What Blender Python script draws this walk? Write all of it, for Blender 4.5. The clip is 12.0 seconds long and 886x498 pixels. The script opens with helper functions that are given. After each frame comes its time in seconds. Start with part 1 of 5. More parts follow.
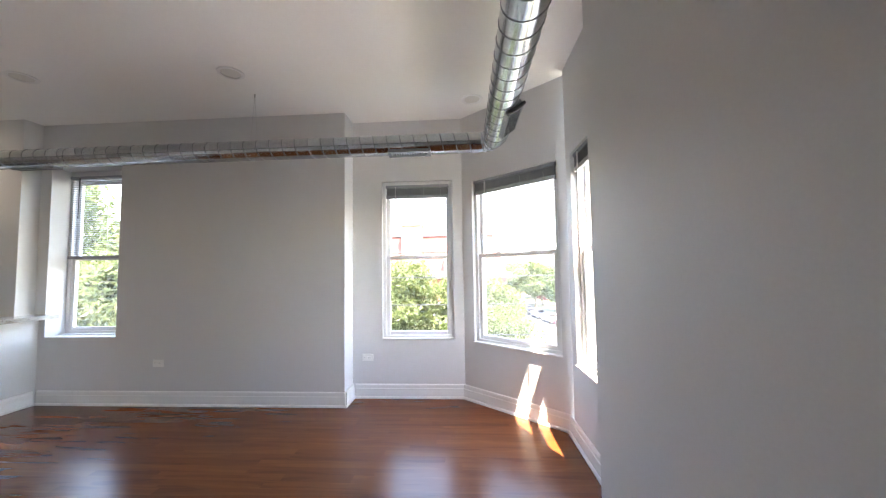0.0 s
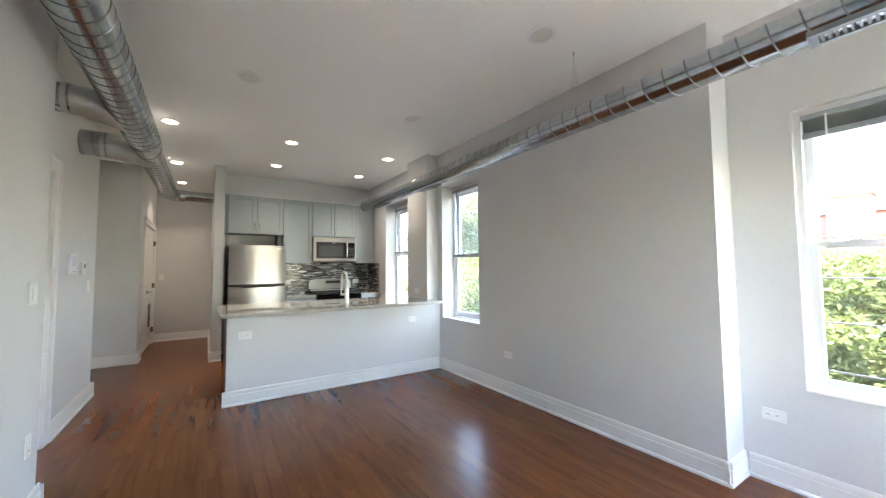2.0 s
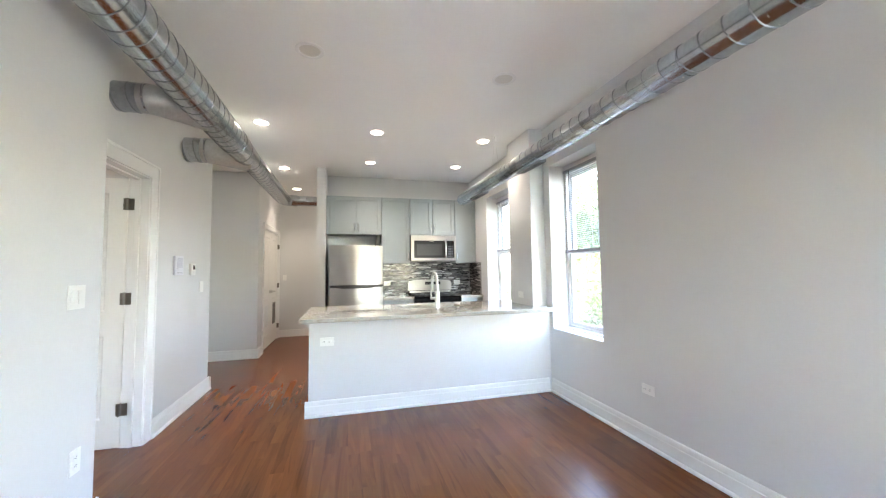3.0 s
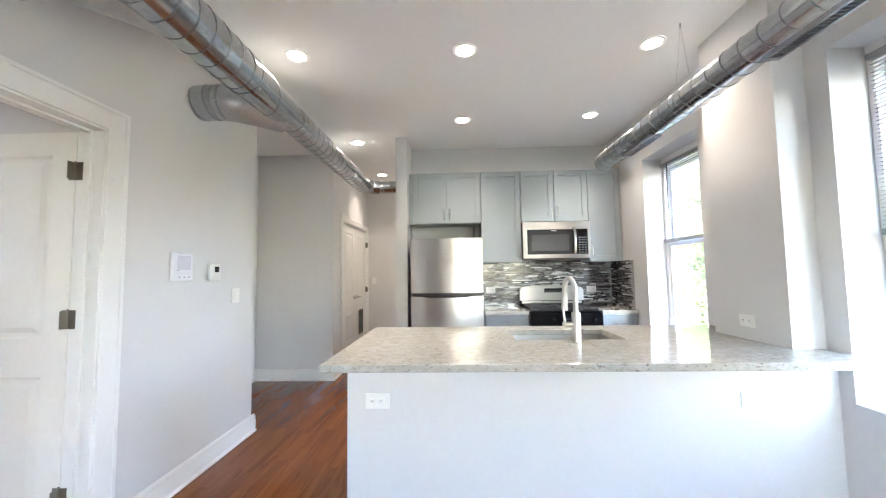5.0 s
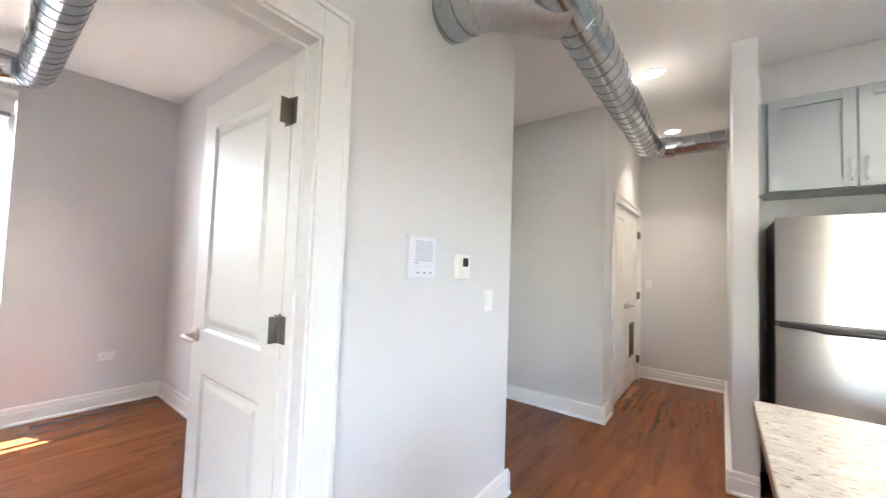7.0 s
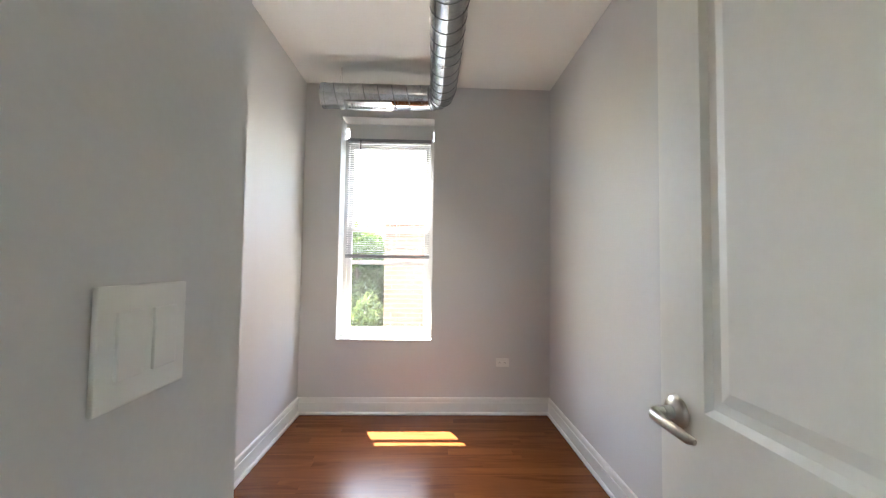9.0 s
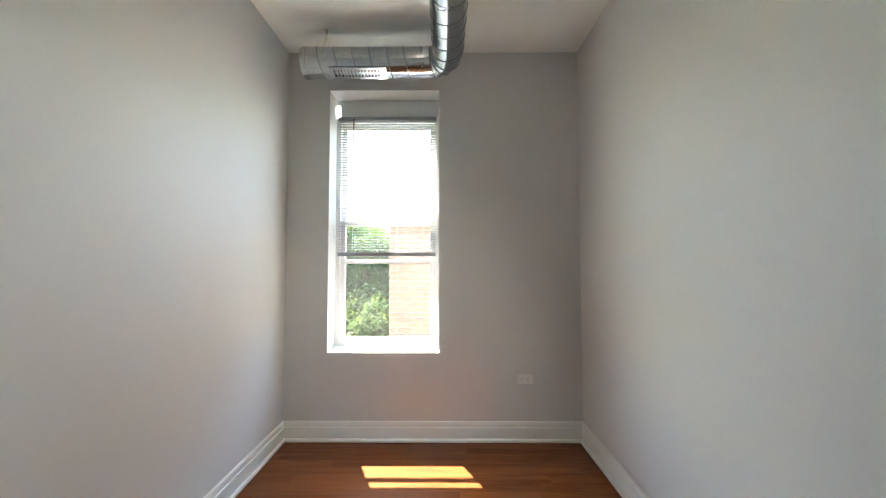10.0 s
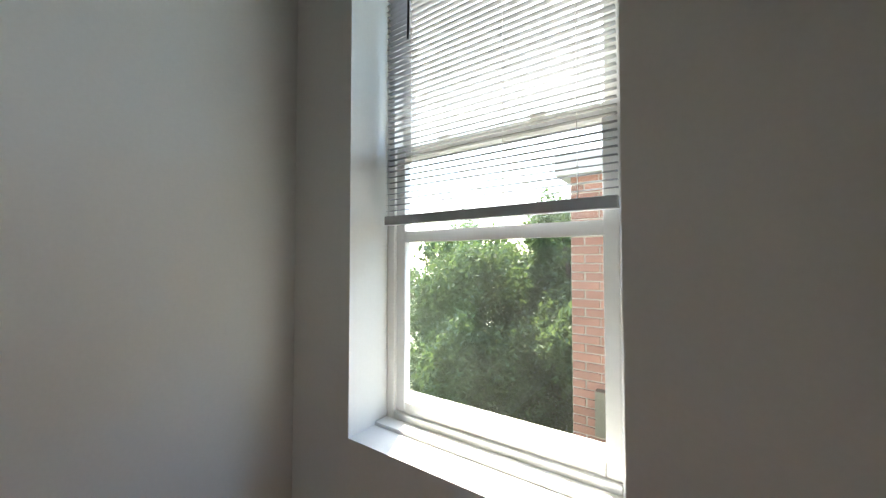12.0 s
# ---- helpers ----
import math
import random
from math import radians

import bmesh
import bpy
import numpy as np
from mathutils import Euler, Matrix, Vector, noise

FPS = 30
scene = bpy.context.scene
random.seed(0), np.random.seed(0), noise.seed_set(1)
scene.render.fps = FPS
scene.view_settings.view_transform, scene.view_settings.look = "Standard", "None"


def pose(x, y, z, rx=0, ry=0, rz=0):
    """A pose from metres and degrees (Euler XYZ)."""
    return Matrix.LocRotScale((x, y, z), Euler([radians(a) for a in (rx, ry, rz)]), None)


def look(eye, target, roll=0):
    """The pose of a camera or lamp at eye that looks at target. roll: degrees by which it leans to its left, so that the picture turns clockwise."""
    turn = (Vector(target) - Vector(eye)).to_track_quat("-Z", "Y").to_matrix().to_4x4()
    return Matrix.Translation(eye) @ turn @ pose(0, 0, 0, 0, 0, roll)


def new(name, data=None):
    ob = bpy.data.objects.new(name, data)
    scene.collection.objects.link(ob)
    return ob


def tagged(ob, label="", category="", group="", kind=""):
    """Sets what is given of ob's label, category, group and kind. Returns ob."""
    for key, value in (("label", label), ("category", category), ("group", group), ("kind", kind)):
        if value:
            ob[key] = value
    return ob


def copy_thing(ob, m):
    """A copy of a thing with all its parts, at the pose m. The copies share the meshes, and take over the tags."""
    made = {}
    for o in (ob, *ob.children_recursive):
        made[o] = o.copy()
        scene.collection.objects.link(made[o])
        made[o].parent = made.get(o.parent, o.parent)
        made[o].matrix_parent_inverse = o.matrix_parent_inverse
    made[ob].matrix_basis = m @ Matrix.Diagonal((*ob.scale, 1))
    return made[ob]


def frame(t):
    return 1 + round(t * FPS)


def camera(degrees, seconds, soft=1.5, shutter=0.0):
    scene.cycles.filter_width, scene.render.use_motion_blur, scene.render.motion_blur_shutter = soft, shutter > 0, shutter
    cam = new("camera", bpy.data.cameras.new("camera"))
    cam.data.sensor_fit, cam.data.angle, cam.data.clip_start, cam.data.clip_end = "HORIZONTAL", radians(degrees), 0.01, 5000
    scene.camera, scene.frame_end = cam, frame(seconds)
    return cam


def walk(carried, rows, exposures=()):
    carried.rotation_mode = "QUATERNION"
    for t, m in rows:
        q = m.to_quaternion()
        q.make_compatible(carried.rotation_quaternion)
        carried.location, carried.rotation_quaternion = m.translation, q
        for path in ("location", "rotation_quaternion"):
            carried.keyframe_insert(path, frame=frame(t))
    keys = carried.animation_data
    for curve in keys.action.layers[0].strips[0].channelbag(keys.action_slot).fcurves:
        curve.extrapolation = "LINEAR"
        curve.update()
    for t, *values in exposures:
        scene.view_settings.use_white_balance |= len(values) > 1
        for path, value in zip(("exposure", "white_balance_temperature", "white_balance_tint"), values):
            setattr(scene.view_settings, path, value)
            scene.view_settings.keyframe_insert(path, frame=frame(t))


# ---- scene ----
cam = camera(101.6, 12.0, soft=1.2, shutter=0.12)
PATH = [
    (0, (1.662, 0.392, 1.298), (1.538, 2.385, 1.417), -0.9),
    (0.5, (1.696, 0.63, 1.288), (1.215, 2.568, 1.4), -0.6),
    (1, (1.678, 0.804, 1.313), (0.728, 2.561, 1.427), -0.3),
    (1.5, (1.576, 0.959, 1.322), (0.212, 2.418, 1.434), 0.0),
    (2, (1.42, 1.216, 1.321), (-0.25, 2.31, 1.431), -0.5),
    (2.5, (1.173, 1.49, 1.316), (-0.668, 2.264, 1.434), -0.9),
    (3, (0.814, 1.729, 1.316), (-1.114, 2.247, 1.434), -0.8),
    (3.5, (0.445, 1.895, 1.315), (-1.538, 2.121, 1.44), -0.5),
    (3.7, (0.275, 1.945, 1.318), (-1.719, 2.072, 1.442), -0.4),
    (5.3, (-1.045, 1.985, 1.345), (-3.038, 1.908, 1.474), -0.8),
    (5.5, (-1.18, 1.953, 1.354), (-3.174, 1.883, 1.477), -0.5),
    (6, (-1.512, 1.79, 1.347), (-3.499, 1.594, 1.472), 0.3),
    (6.5, (-1.728, 1.54, 1.346), (-3.617, 0.898, 1.469), 1.4),
    (7, (-1.91, 1.242, 1.363), (-3.492, 0.023, 1.453), 2.0),
    (7.5, (-1.966, 0.872, 1.342), (-3.122, -0.753, 1.43), 1.9),
    (7.7, (-1.99, 0.745, 1.34), (-2.944, -1.01, 1.42), 1.8),
    (9.3, (-2.056, -0.057, 1.3), (-2.066, -2.055, 1.382), 0.3),
    (9.5, (-2.067, -0.148, 1.3), (-2.066, -2.146, 1.379), 0.0),
    (10, (-2.1, -0.432, 1.289), (-2.09, -2.43, 1.373), 0.0),
    (10.5, (-2.148, -0.858, 1.306), (-2.032, -2.853, 1.384), 0.2),
    (11, (-2.176, -1.338, 1.244), (-1.89, -3.315, 1.349), 0.2),
    (11.5, (-2.175, -1.797, 1.239), (-1.495, -3.677, 1.32), 0.0),
    (12, (-2.183, -2.32, 1.225), (-1.03, -3.952, 1.286), 0.0),
]
walk(cam, [(t, look(eye, target, roll)) for t, eye, target, roll in PATH],
     exposures=[(0.0, 4.72, 7850, 17), (0.5, 4.55, 7600, 12), (1.5, 4.42, 7600, 11), (2.0, 5.13, 7650, 11), (2.5, 5.6, 7550, 11), (3.5, 5.85, 7350, 13), (5.5, 5.78, 7200, 14), (6.5, 5.72, 7250, 15), (7.0, 6.05, 7250, 15), (7.5, 5.4, 7350, 15), (9.5, 5.06, 7600, 5), (10.5, 4.8, 7450, 1), (11.5, 4.28, 7350, 1), (12.0, 3.58, 7400, 0)])

# ---- light ----
world = bpy.data.worlds.new("sky")
scene.world = world
world.use_nodes = True
wn = world.node_tree.nodes
sky = wn.new("ShaderNodeTexSky")
sky.sky_type = "NISHITA"
sky.sun_disc = False
SUN_DIR = Vector((0.25, -0.53, 1.0)).normalized()
sky.sun_elevation = math.asin(SUN_DIR.z)
sky.sun_rotation = math.atan2(SUN_DIR.x, SUN_DIR.y)
world.node_tree.links.new(sky.outputs[0], wn["Background"].inputs[0])
wn["Background"].inputs[1].default_value = 0.15
sun_data = bpy.data.lights.new("sun", "SUN")
sun_data.energy, sun_data.angle, sun_data.color = 2.2, radians(0.5), (1.0, 0.95, 0.87)
sun = new("sun", sun_data)
sun.matrix_world = look(SUN_DIR * 30, (0, 0, 0))

# ---- materials ----
def node_mat(name, base, rough=0.5, metal=0.0, var=0.06, scale=3.0, fine=60.0, bump=0.0, bump_scale=200.0, stretch=(1, 1, 1), island=0.0, rnd=0.0, spec=0.5, coat=0.0):
    """Principled material: base colour with broad and fine variation, and a fine relief."""
    m = bpy.data.materials.new(name)
    m.use_nodes = True
    n, l = m.node_tree.nodes, m.node_tree.links
    p = n["Principled BSDF"]
    p.inputs["Roughness"].default_value, p.inputs["Metallic"].default_value = rough, metal
    p.inputs["Specular IOR Level"].default_value = spec
    p.inputs["Coat Weight"].default_value = coat
    tc, mp = n.new("ShaderNodeTexCoord"), n.new("ShaderNodeMapping")
    mp.inputs["Scale"].default_value = stretch
    l.new(tc.outputs["Object"], mp.inputs[0])
    a, b = n.new("ShaderNodeTexNoise"), n.new("ShaderNodeTexNoise")
    a.inputs["Scale"].default_value, b.inputs["Scale"].default_value = scale, fine
    a.inputs["Detail"].default_value = 4
    l.new(mp.outputs[0], a.inputs[0]), l.new(mp.outputs[0], b.inputs[0])
    add = n.new("ShaderNodeMath")
    add.operation = "ADD"
    l.new(a.outputs[0], add.inputs[0]), l.new(b.outputs[0], add.inputs[1])
    mr = n.new("ShaderNodeMapRange")
    mr.inputs[1].default_value, mr.inputs[2].default_value = 0.6, 1.4
    mr.inputs[3].default_value, mr.inputs[4].default_value = 1 - var, 1 + var
    l.new(add.outputs[0], mr.inputs[0])
    fac = mr.outputs[0]
    if rnd or island:
        src = n.new("ShaderNodeObjectInfo").outputs["Random"] if rnd else n.new("ShaderNodeNewGeometry").outputs["Random Per Island"]
        m2 = n.new("ShaderNodeMapRange")
        amount = rnd or island
        m2.inputs[3].default_value, m2.inputs[4].default_value = 1 - amount, 1 + amount
        l.new(src, m2.inputs[0])
        mul = n.new("ShaderNodeMath")
        mul.operation = "MULTIPLY"
        l.new(fac, mul.inputs[0]), l.new(m2.outputs[0], mul.inputs[1])
        fac = mul.outputs[0]
    hsv = n.new("ShaderNodeHueSaturation")
    hsv.inputs["Color"].default_value = (*base, 1)
    l.new(fac, hsv.inputs["Value"])
    l.new(hsv.outputs[0], p.inputs["Base Color"])
    if bump:
        c, bp = n.new("ShaderNodeTexNoise"), n.new("ShaderNodeBump")
        c.inputs["Scale"].default_value, c.inputs["Detail"].default_value = bump_scale, 3
        bp.inputs["Strength"].default_value, bp.inputs["Distance"].default_value = bump, 0.002
        l.new(mp.outputs[0], c.inputs[0]), l.new(c.outputs[0], bp.inputs["Height"]), l.new(bp.outputs[0], p.inputs["Normal"])
    return m


def glow_mat(name, colour, strength):
    m = bpy.data.materials.new(name)
    m.use_nodes = True
    p = m.node_tree.nodes["Principled BSDF"]
    p.inputs["Emission Color"].default_value, p.inputs["Emission Strength"].default_value = (*colour, 1), strength
    return m


WALL = node_mat("wall_paint", (0.67, 0.668, 0.668), 0.62, var=0.025, scale=1.2, fine=90, bump=0.12, bump_scale=260, spec=0.35)
CEIL = node_mat("ceiling_paint", (0.88, 0.875, 0.855), 0.8, var=0.02, scale=0.8, fine=70, bump=0.1, bump_scale=220, spec=0.2)
TRIM = node_mat("trim_paint", (0.8, 0.8, 0.79), 0.35, var=0.02, scale=2, fine=50, bump=0.05, bump_scale=120)
DOOR = node_mat("door_paint", (0.8, 0.79, 0.76), 0.46, var=0.02, scale=2, fine=50, bump=0.06, bump_scale=120)
VINYL = node_mat("window_vinyl", (0.82, 0.82, 0.82), 0.3, var=0.02)
PLATE = node_mat("plate_plastic", (0.82, 0.82, 0.8), 0.3, var=0.01)
DARK = node_mat("dark_plastic", (0.02, 0.02, 0.022), 0.35, var=0.1)
NICKEL = node_mat("satin_nickel", (0.55, 0.53, 0.5), 0.28, 1.0, var=0.05)
STEEL = node_mat("brushed_steel", (0.56, 0.545, 0.52), 0.34, 1.0, var=0.05, scale=2, fine=40, stretch=(1, 1, 40), bump=0.03, bump_scale=60)
# brushed across, so that reflections smear upwards and downwards
sp = STEEL.node_tree.nodes["Principled BSDF"]
up_axis = STEEL.node_tree.nodes.new("ShaderNodeCombineXYZ")
up_axis.inputs[2].default_value = 1.0
sp.inputs["Anisotropic"].default_value = 0.92
STEEL.node_tree.links.new(up_axis.outputs[0], sp.inputs["Tangent"])
HINGE = node_mat("hinge_metal", (0.2, 0.185, 0.165), 0.38, 1.0, var=0.1)
GALV = node_mat("galvanised_steel", (0.46, 0.49, 0.52), 0.20, 1.0, var=0.16, scale=5, fine=45, bump=0.06, bump_scale=30)
GALV_MATT = node_mat("galvanised_sheet_matt", (0.52, 0.54, 0.55), 0.5, 1.0, var=0.12, scale=5, fine=45)
CAB = node_mat("cabinet_paint", (0.335, 0.375, 0.395), 0.42, var=0.03, scale=2, fine=80)
SEAM = node_mat("duct_seam_steel", (0.24, 0.25, 0.27), 0.35, 1.0, var=0.1)
PALE_INK = node_mat("pale_lilac_plastic", (0.55, 0.55, 0.62), 0.6, var=0.05)
SUBFLOOR = node_mat("subfloor_shadow", (0.02, 0.012, 0.008), 0.9, var=0.1)
# white blind rails coloured grey: their shade against the bright window is painted in
RAIL_BACKLIT = node_mat("blind_rail_backlit_shade", (0.36, 0.375, 0.41), 0.4, var=0.03)


# ---- building tools ----
def box(bm, x0, x1, y0, y1, z0, z1, bevel=0.0):
    r = bmesh.ops.create_cube(bm, size=1.0)
    vs = r["verts"]
    bmesh.ops.transform(bm, matrix=Matrix.Translation(((x0 + x1) / 2, (y0 + y1) / 2, (z0 + z1) / 2)) @ Matrix.Diagonal((abs(x1 - x0), abs(y1 - y0), abs(z1 - z0), 1)), verts=vs)
    if bevel:
        es = {e for v in vs for e in v.link_edges}
        bmesh.ops.bevel(bm, geom=list(es), offset=bevel, segments=2, affect="EDGES", profile=0.6)
    return vs


def cyl(bm, p0, p1, r0, r1=None, seg=24, caps=True):
    p0, p1 = Vector(p0), Vector(p1)
    d = p1 - p0
    m = Matrix.Translation((p0 + p1) / 2) @ d.to_track_quat("Z", "Y").to_matrix().to_4x4()
    return bmesh.ops.create_cone(bm, cap_ends=caps, segments=seg, radius1=r0, radius2=r0 if r1 is None else r1, depth=d.length, matrix=m)["verts"]


def lathe(bm, profile, seg=32, m=Matrix()):
    """Turns (radius, height) pairs round z."""
    rings = []
    for r, z in profile:
        rings.append([bm.verts.new(m @ Vector((r * math.cos(2 * math.pi * i / seg), r * math.sin(2 * math.pi * i / seg), z))) for i in range(seg)])
    for a, b in zip(rings, rings[1:]):
        for i in range(seg):
            bm.faces.new((a[i], a[(i + 1) % seg], b[(i + 1) % seg], b[i]))
    for ring in (rings[0], rings[-1]):
        try:
            bm.faces.new(ring)
        except ValueError:
            pass
    bmesh.ops.recalc_face_normals(bm, faces=bm.faces)


def tube(bm, pts, r, seg=12):
    """A round bar along a line of points."""
    pts = [Vector(p) for p in pts]
    rings = []
    for i, p in enumerate(pts):
        d = (pts[min(i + 1, len(pts) - 1)] - pts[max(i - 1, 0)]).normalized()
        q = d.to_track_quat("Z", "Y").to_matrix()
        if rings:
            u = prev - d * prev.dot(d)
            u.normalize()
        else:
            u = q @ Vector((1, 0, 0))
        prev = u
        w = d.cross(u)
        rr = r[i] if isinstance(r, (list, tuple)) else r
        rings.append([bm.verts.new(p + rr * (u * math.cos(2 * math.pi * k / seg) + w * math.sin(2 * math.pi * k / seg))) for k in range(seg)])
    for a, b in zip(rings, rings[1:]):
        for i in range(seg):
            bm.faces.new((a[i], a[(i + 1) % seg], b[(i + 1) % seg], b[i]))
    bm.faces.new(rings[0]), bm.faces.new(rings[-1])
    bmesh.ops.recalc_face_normals(bm, faces=bm.faces)


def mesh_of(name, bm, material, smooth=False):
    me = bpy.data.meshes.new(name)
    bm.to_mesh(me)
    bm.free()
    me.materials.append(material)
    if smooth:
        for f in me.polygons:
            f.use_smooth = True
        me.set_sharp_from_angle(angle=radians(40))
    return me


def part(name, bm, material, parent=None, label="", smooth=False):
    ob = new(name, mesh_of(name, bm, material, smooth))
    if parent:
        ob.parent = parent
    if label:
        ob["label"] = label
    return ob


def boxes(name, rows, material, parent=None, label="", bevel=0.0, smooth=False):
    bm = bmesh.new()
    for r in rows:
        box(bm, *r, bevel)
    return part(name, bm, material, parent, label, smooth)


def thing(name, label, category, m=None, group="", kind=""):
    ob = new(name)
    ob.empty_display_size = 0.1
    if m is not None:
        ob.matrix_world = m
    return tagged(ob, label, category, group, kind)


def structure(name, rows, material, label, category):
    return tagged(boxes(name, rows, material), label, category, kind="structure")


# ---- structure ----
TOP, BED_S, WF = 2.905, -3.13, 0.205


def pierced(a0, a1, z0, z1, holes):
    """Cells (a0, a1, z0, z1) of a wall with holes (a0, a1, z0, z1), which do not overlap along a."""
    cells, at = [], a0
    for h0, h1, w0, w1 in sorted(holes):
        if h0 > at:
            cells.append((at, h0, z0, z1))
        if w0 > z0:
            cells.append((h0, h1, z0, w0))
        if w1 < z1:
            cells.append((h0, h1, w1, z1))
        at = h1
    cells.append((at, a1, z0, z1))
    return cells


def wall_x(name, y0, y1, x0, x1, holes=(), label="light grey painted plaster wall", z1=TOP):
    return structure(name, [(a, b, y0, y1, c, d) for a, b, c, d in pierced(x0, x1, 0, z1, holes)], WALL, label, "wall")


def wall_y(name, x0, x1, y0, y1, holes=(), label="light grey painted plaster wall", z1=TOP):
    return structure(name, [(x0, x1, a, b, c, d) for a, b, c, d in pierced(y0, y1, 0, z1, holes)], WALL, label, "wall")


W_L = (-2.68, -1.90, 0.675, 2.45)
W_K = (-4.52, -3.68, 0.675, 2.45)
W_1 = (0.785, 1.535, 0.595, 2.25)
W_3 = (2.36, 3.17, 0.575, 2.17)
W_B = (-2.057, -1.228, 0.636, 2.612)
D_B = (-2.575, -1.78, 0.0, 2.10)
D_H = (-7.15, -5.80, 0.0, 2.09)
wall_x("wall_north", 3.89, 4.18, -7.5, 0.47, [W_L, W_K], "light grey painted wall with two deep window recesses")
wall_x("wall_north_bay", 4.15, 4.35, 0.47, 1.74, [W_1])
wall_y("wall_east_bay", 2.475, 2.605, 2.23, 3.30, [W_3])
wall_y("wall_east", 2.29, 2.605, -1.72, 2.23)
wall_x("wall_entry_back", -1.72, -1.6, 0.9, 2.29)
wall_y("wall_entry_side", 0.78, 0.9, -1.72, 0.33)
wall_x("wall_living_south", 0.33, 0.45, -1.56, 0.9)
wall_x("wall_bedroom_door", WF - 0.13, WF, -3.94, -1.56, [D_B], "light grey painted wall round a white door")
wall_y("wall_living_return", -1.56, -1.45, WF, 0.33)
wall_y("wall_bedroom_closet", -1.742, -1.64, -0.515, WF - 0.13)
wall_x("wall_bedroom_closet_south", -0.515, -0.42, -1.64, -0.91)
wall_y("wall_bedroom_east", -0.91, -0.8, BED_S, -0.42)
wall_y("wall_bedroom_west", -3.22, -3.11, BED_S, WF - 0.13)
wall_x("wall_bedroom_south", BED_S - 0.23, BED_S, -3.22, -0.8, [W_B], "light grey painted wall with a deep window recess")
wall_y("wall_alcove_east", -3.94, -3.835, -0.7, WF - 0.13)
wall_x("wall_alcove_south", -0.7, -0.6, -5.42, -3.94)
wall_y("wall_alcove_west", -5.54, -5.42, -0.7, 0.395)
wall_x("wall_hall_closet", 0.29, 0.395, -7.3, -5.54, [D_H])
wall_x("wall_hall_closet_back", -0.5, -0.4, -7.3, -5.54)
wall_y("wall_hall_end", -7.42, -7.3, -0.5, 1.43)
wall_x("wall_kitchen_stub", 1.30, 1.43, -7.3, -4.9, (), "narrow light grey wall end beside the refrigerator")
wall_y("wall_kitchen_back", -5.48, -5.36, 1.43, 3.89)
structure("wall_chase", [(-3.36, -2.80, 3.72, 3.89, 0, TOP)], WALL, "light grey boxed-out wall chase between two windows", "wall")
# angled bay wall, with a local x along it from the corner beside the first window
A2, B2 = Vector((1.63, 4.155, 0)), Vector((2.475, 3.39, 0))
BAY = Matrix.Translation(A2) @ Matrix.Rotation(math.atan2(B2.y - A2.y, B2.x - A2.x), 4, "Z")
BAY_L = (B2 - A2).length
W_2 = (0.145, 1.085, 0.58, 2.205)
bay = structure("wall_northeast_bay", [(a, b, 0, 0.2, c, d) for a, b, c, d in pierced(-0.02, BAY_L + 0.03, 0, TOP, [W_2])], WALL, "light grey angled bay wall below and around a window", "wall")
bay.matrix_world = BAY
structure("ceiling", [(-7.42, 2.68, -3.36, 4.35, TOP, TOP + 0.15)], CEIL, "smooth white painted ceiling", "ceiling")
structure("floor", [(-7.42, 2.68, -3.36, 4.35, -0.12, -0.012)], SUBFLOOR, "subfloor beneath the hardwood strips", "floor")

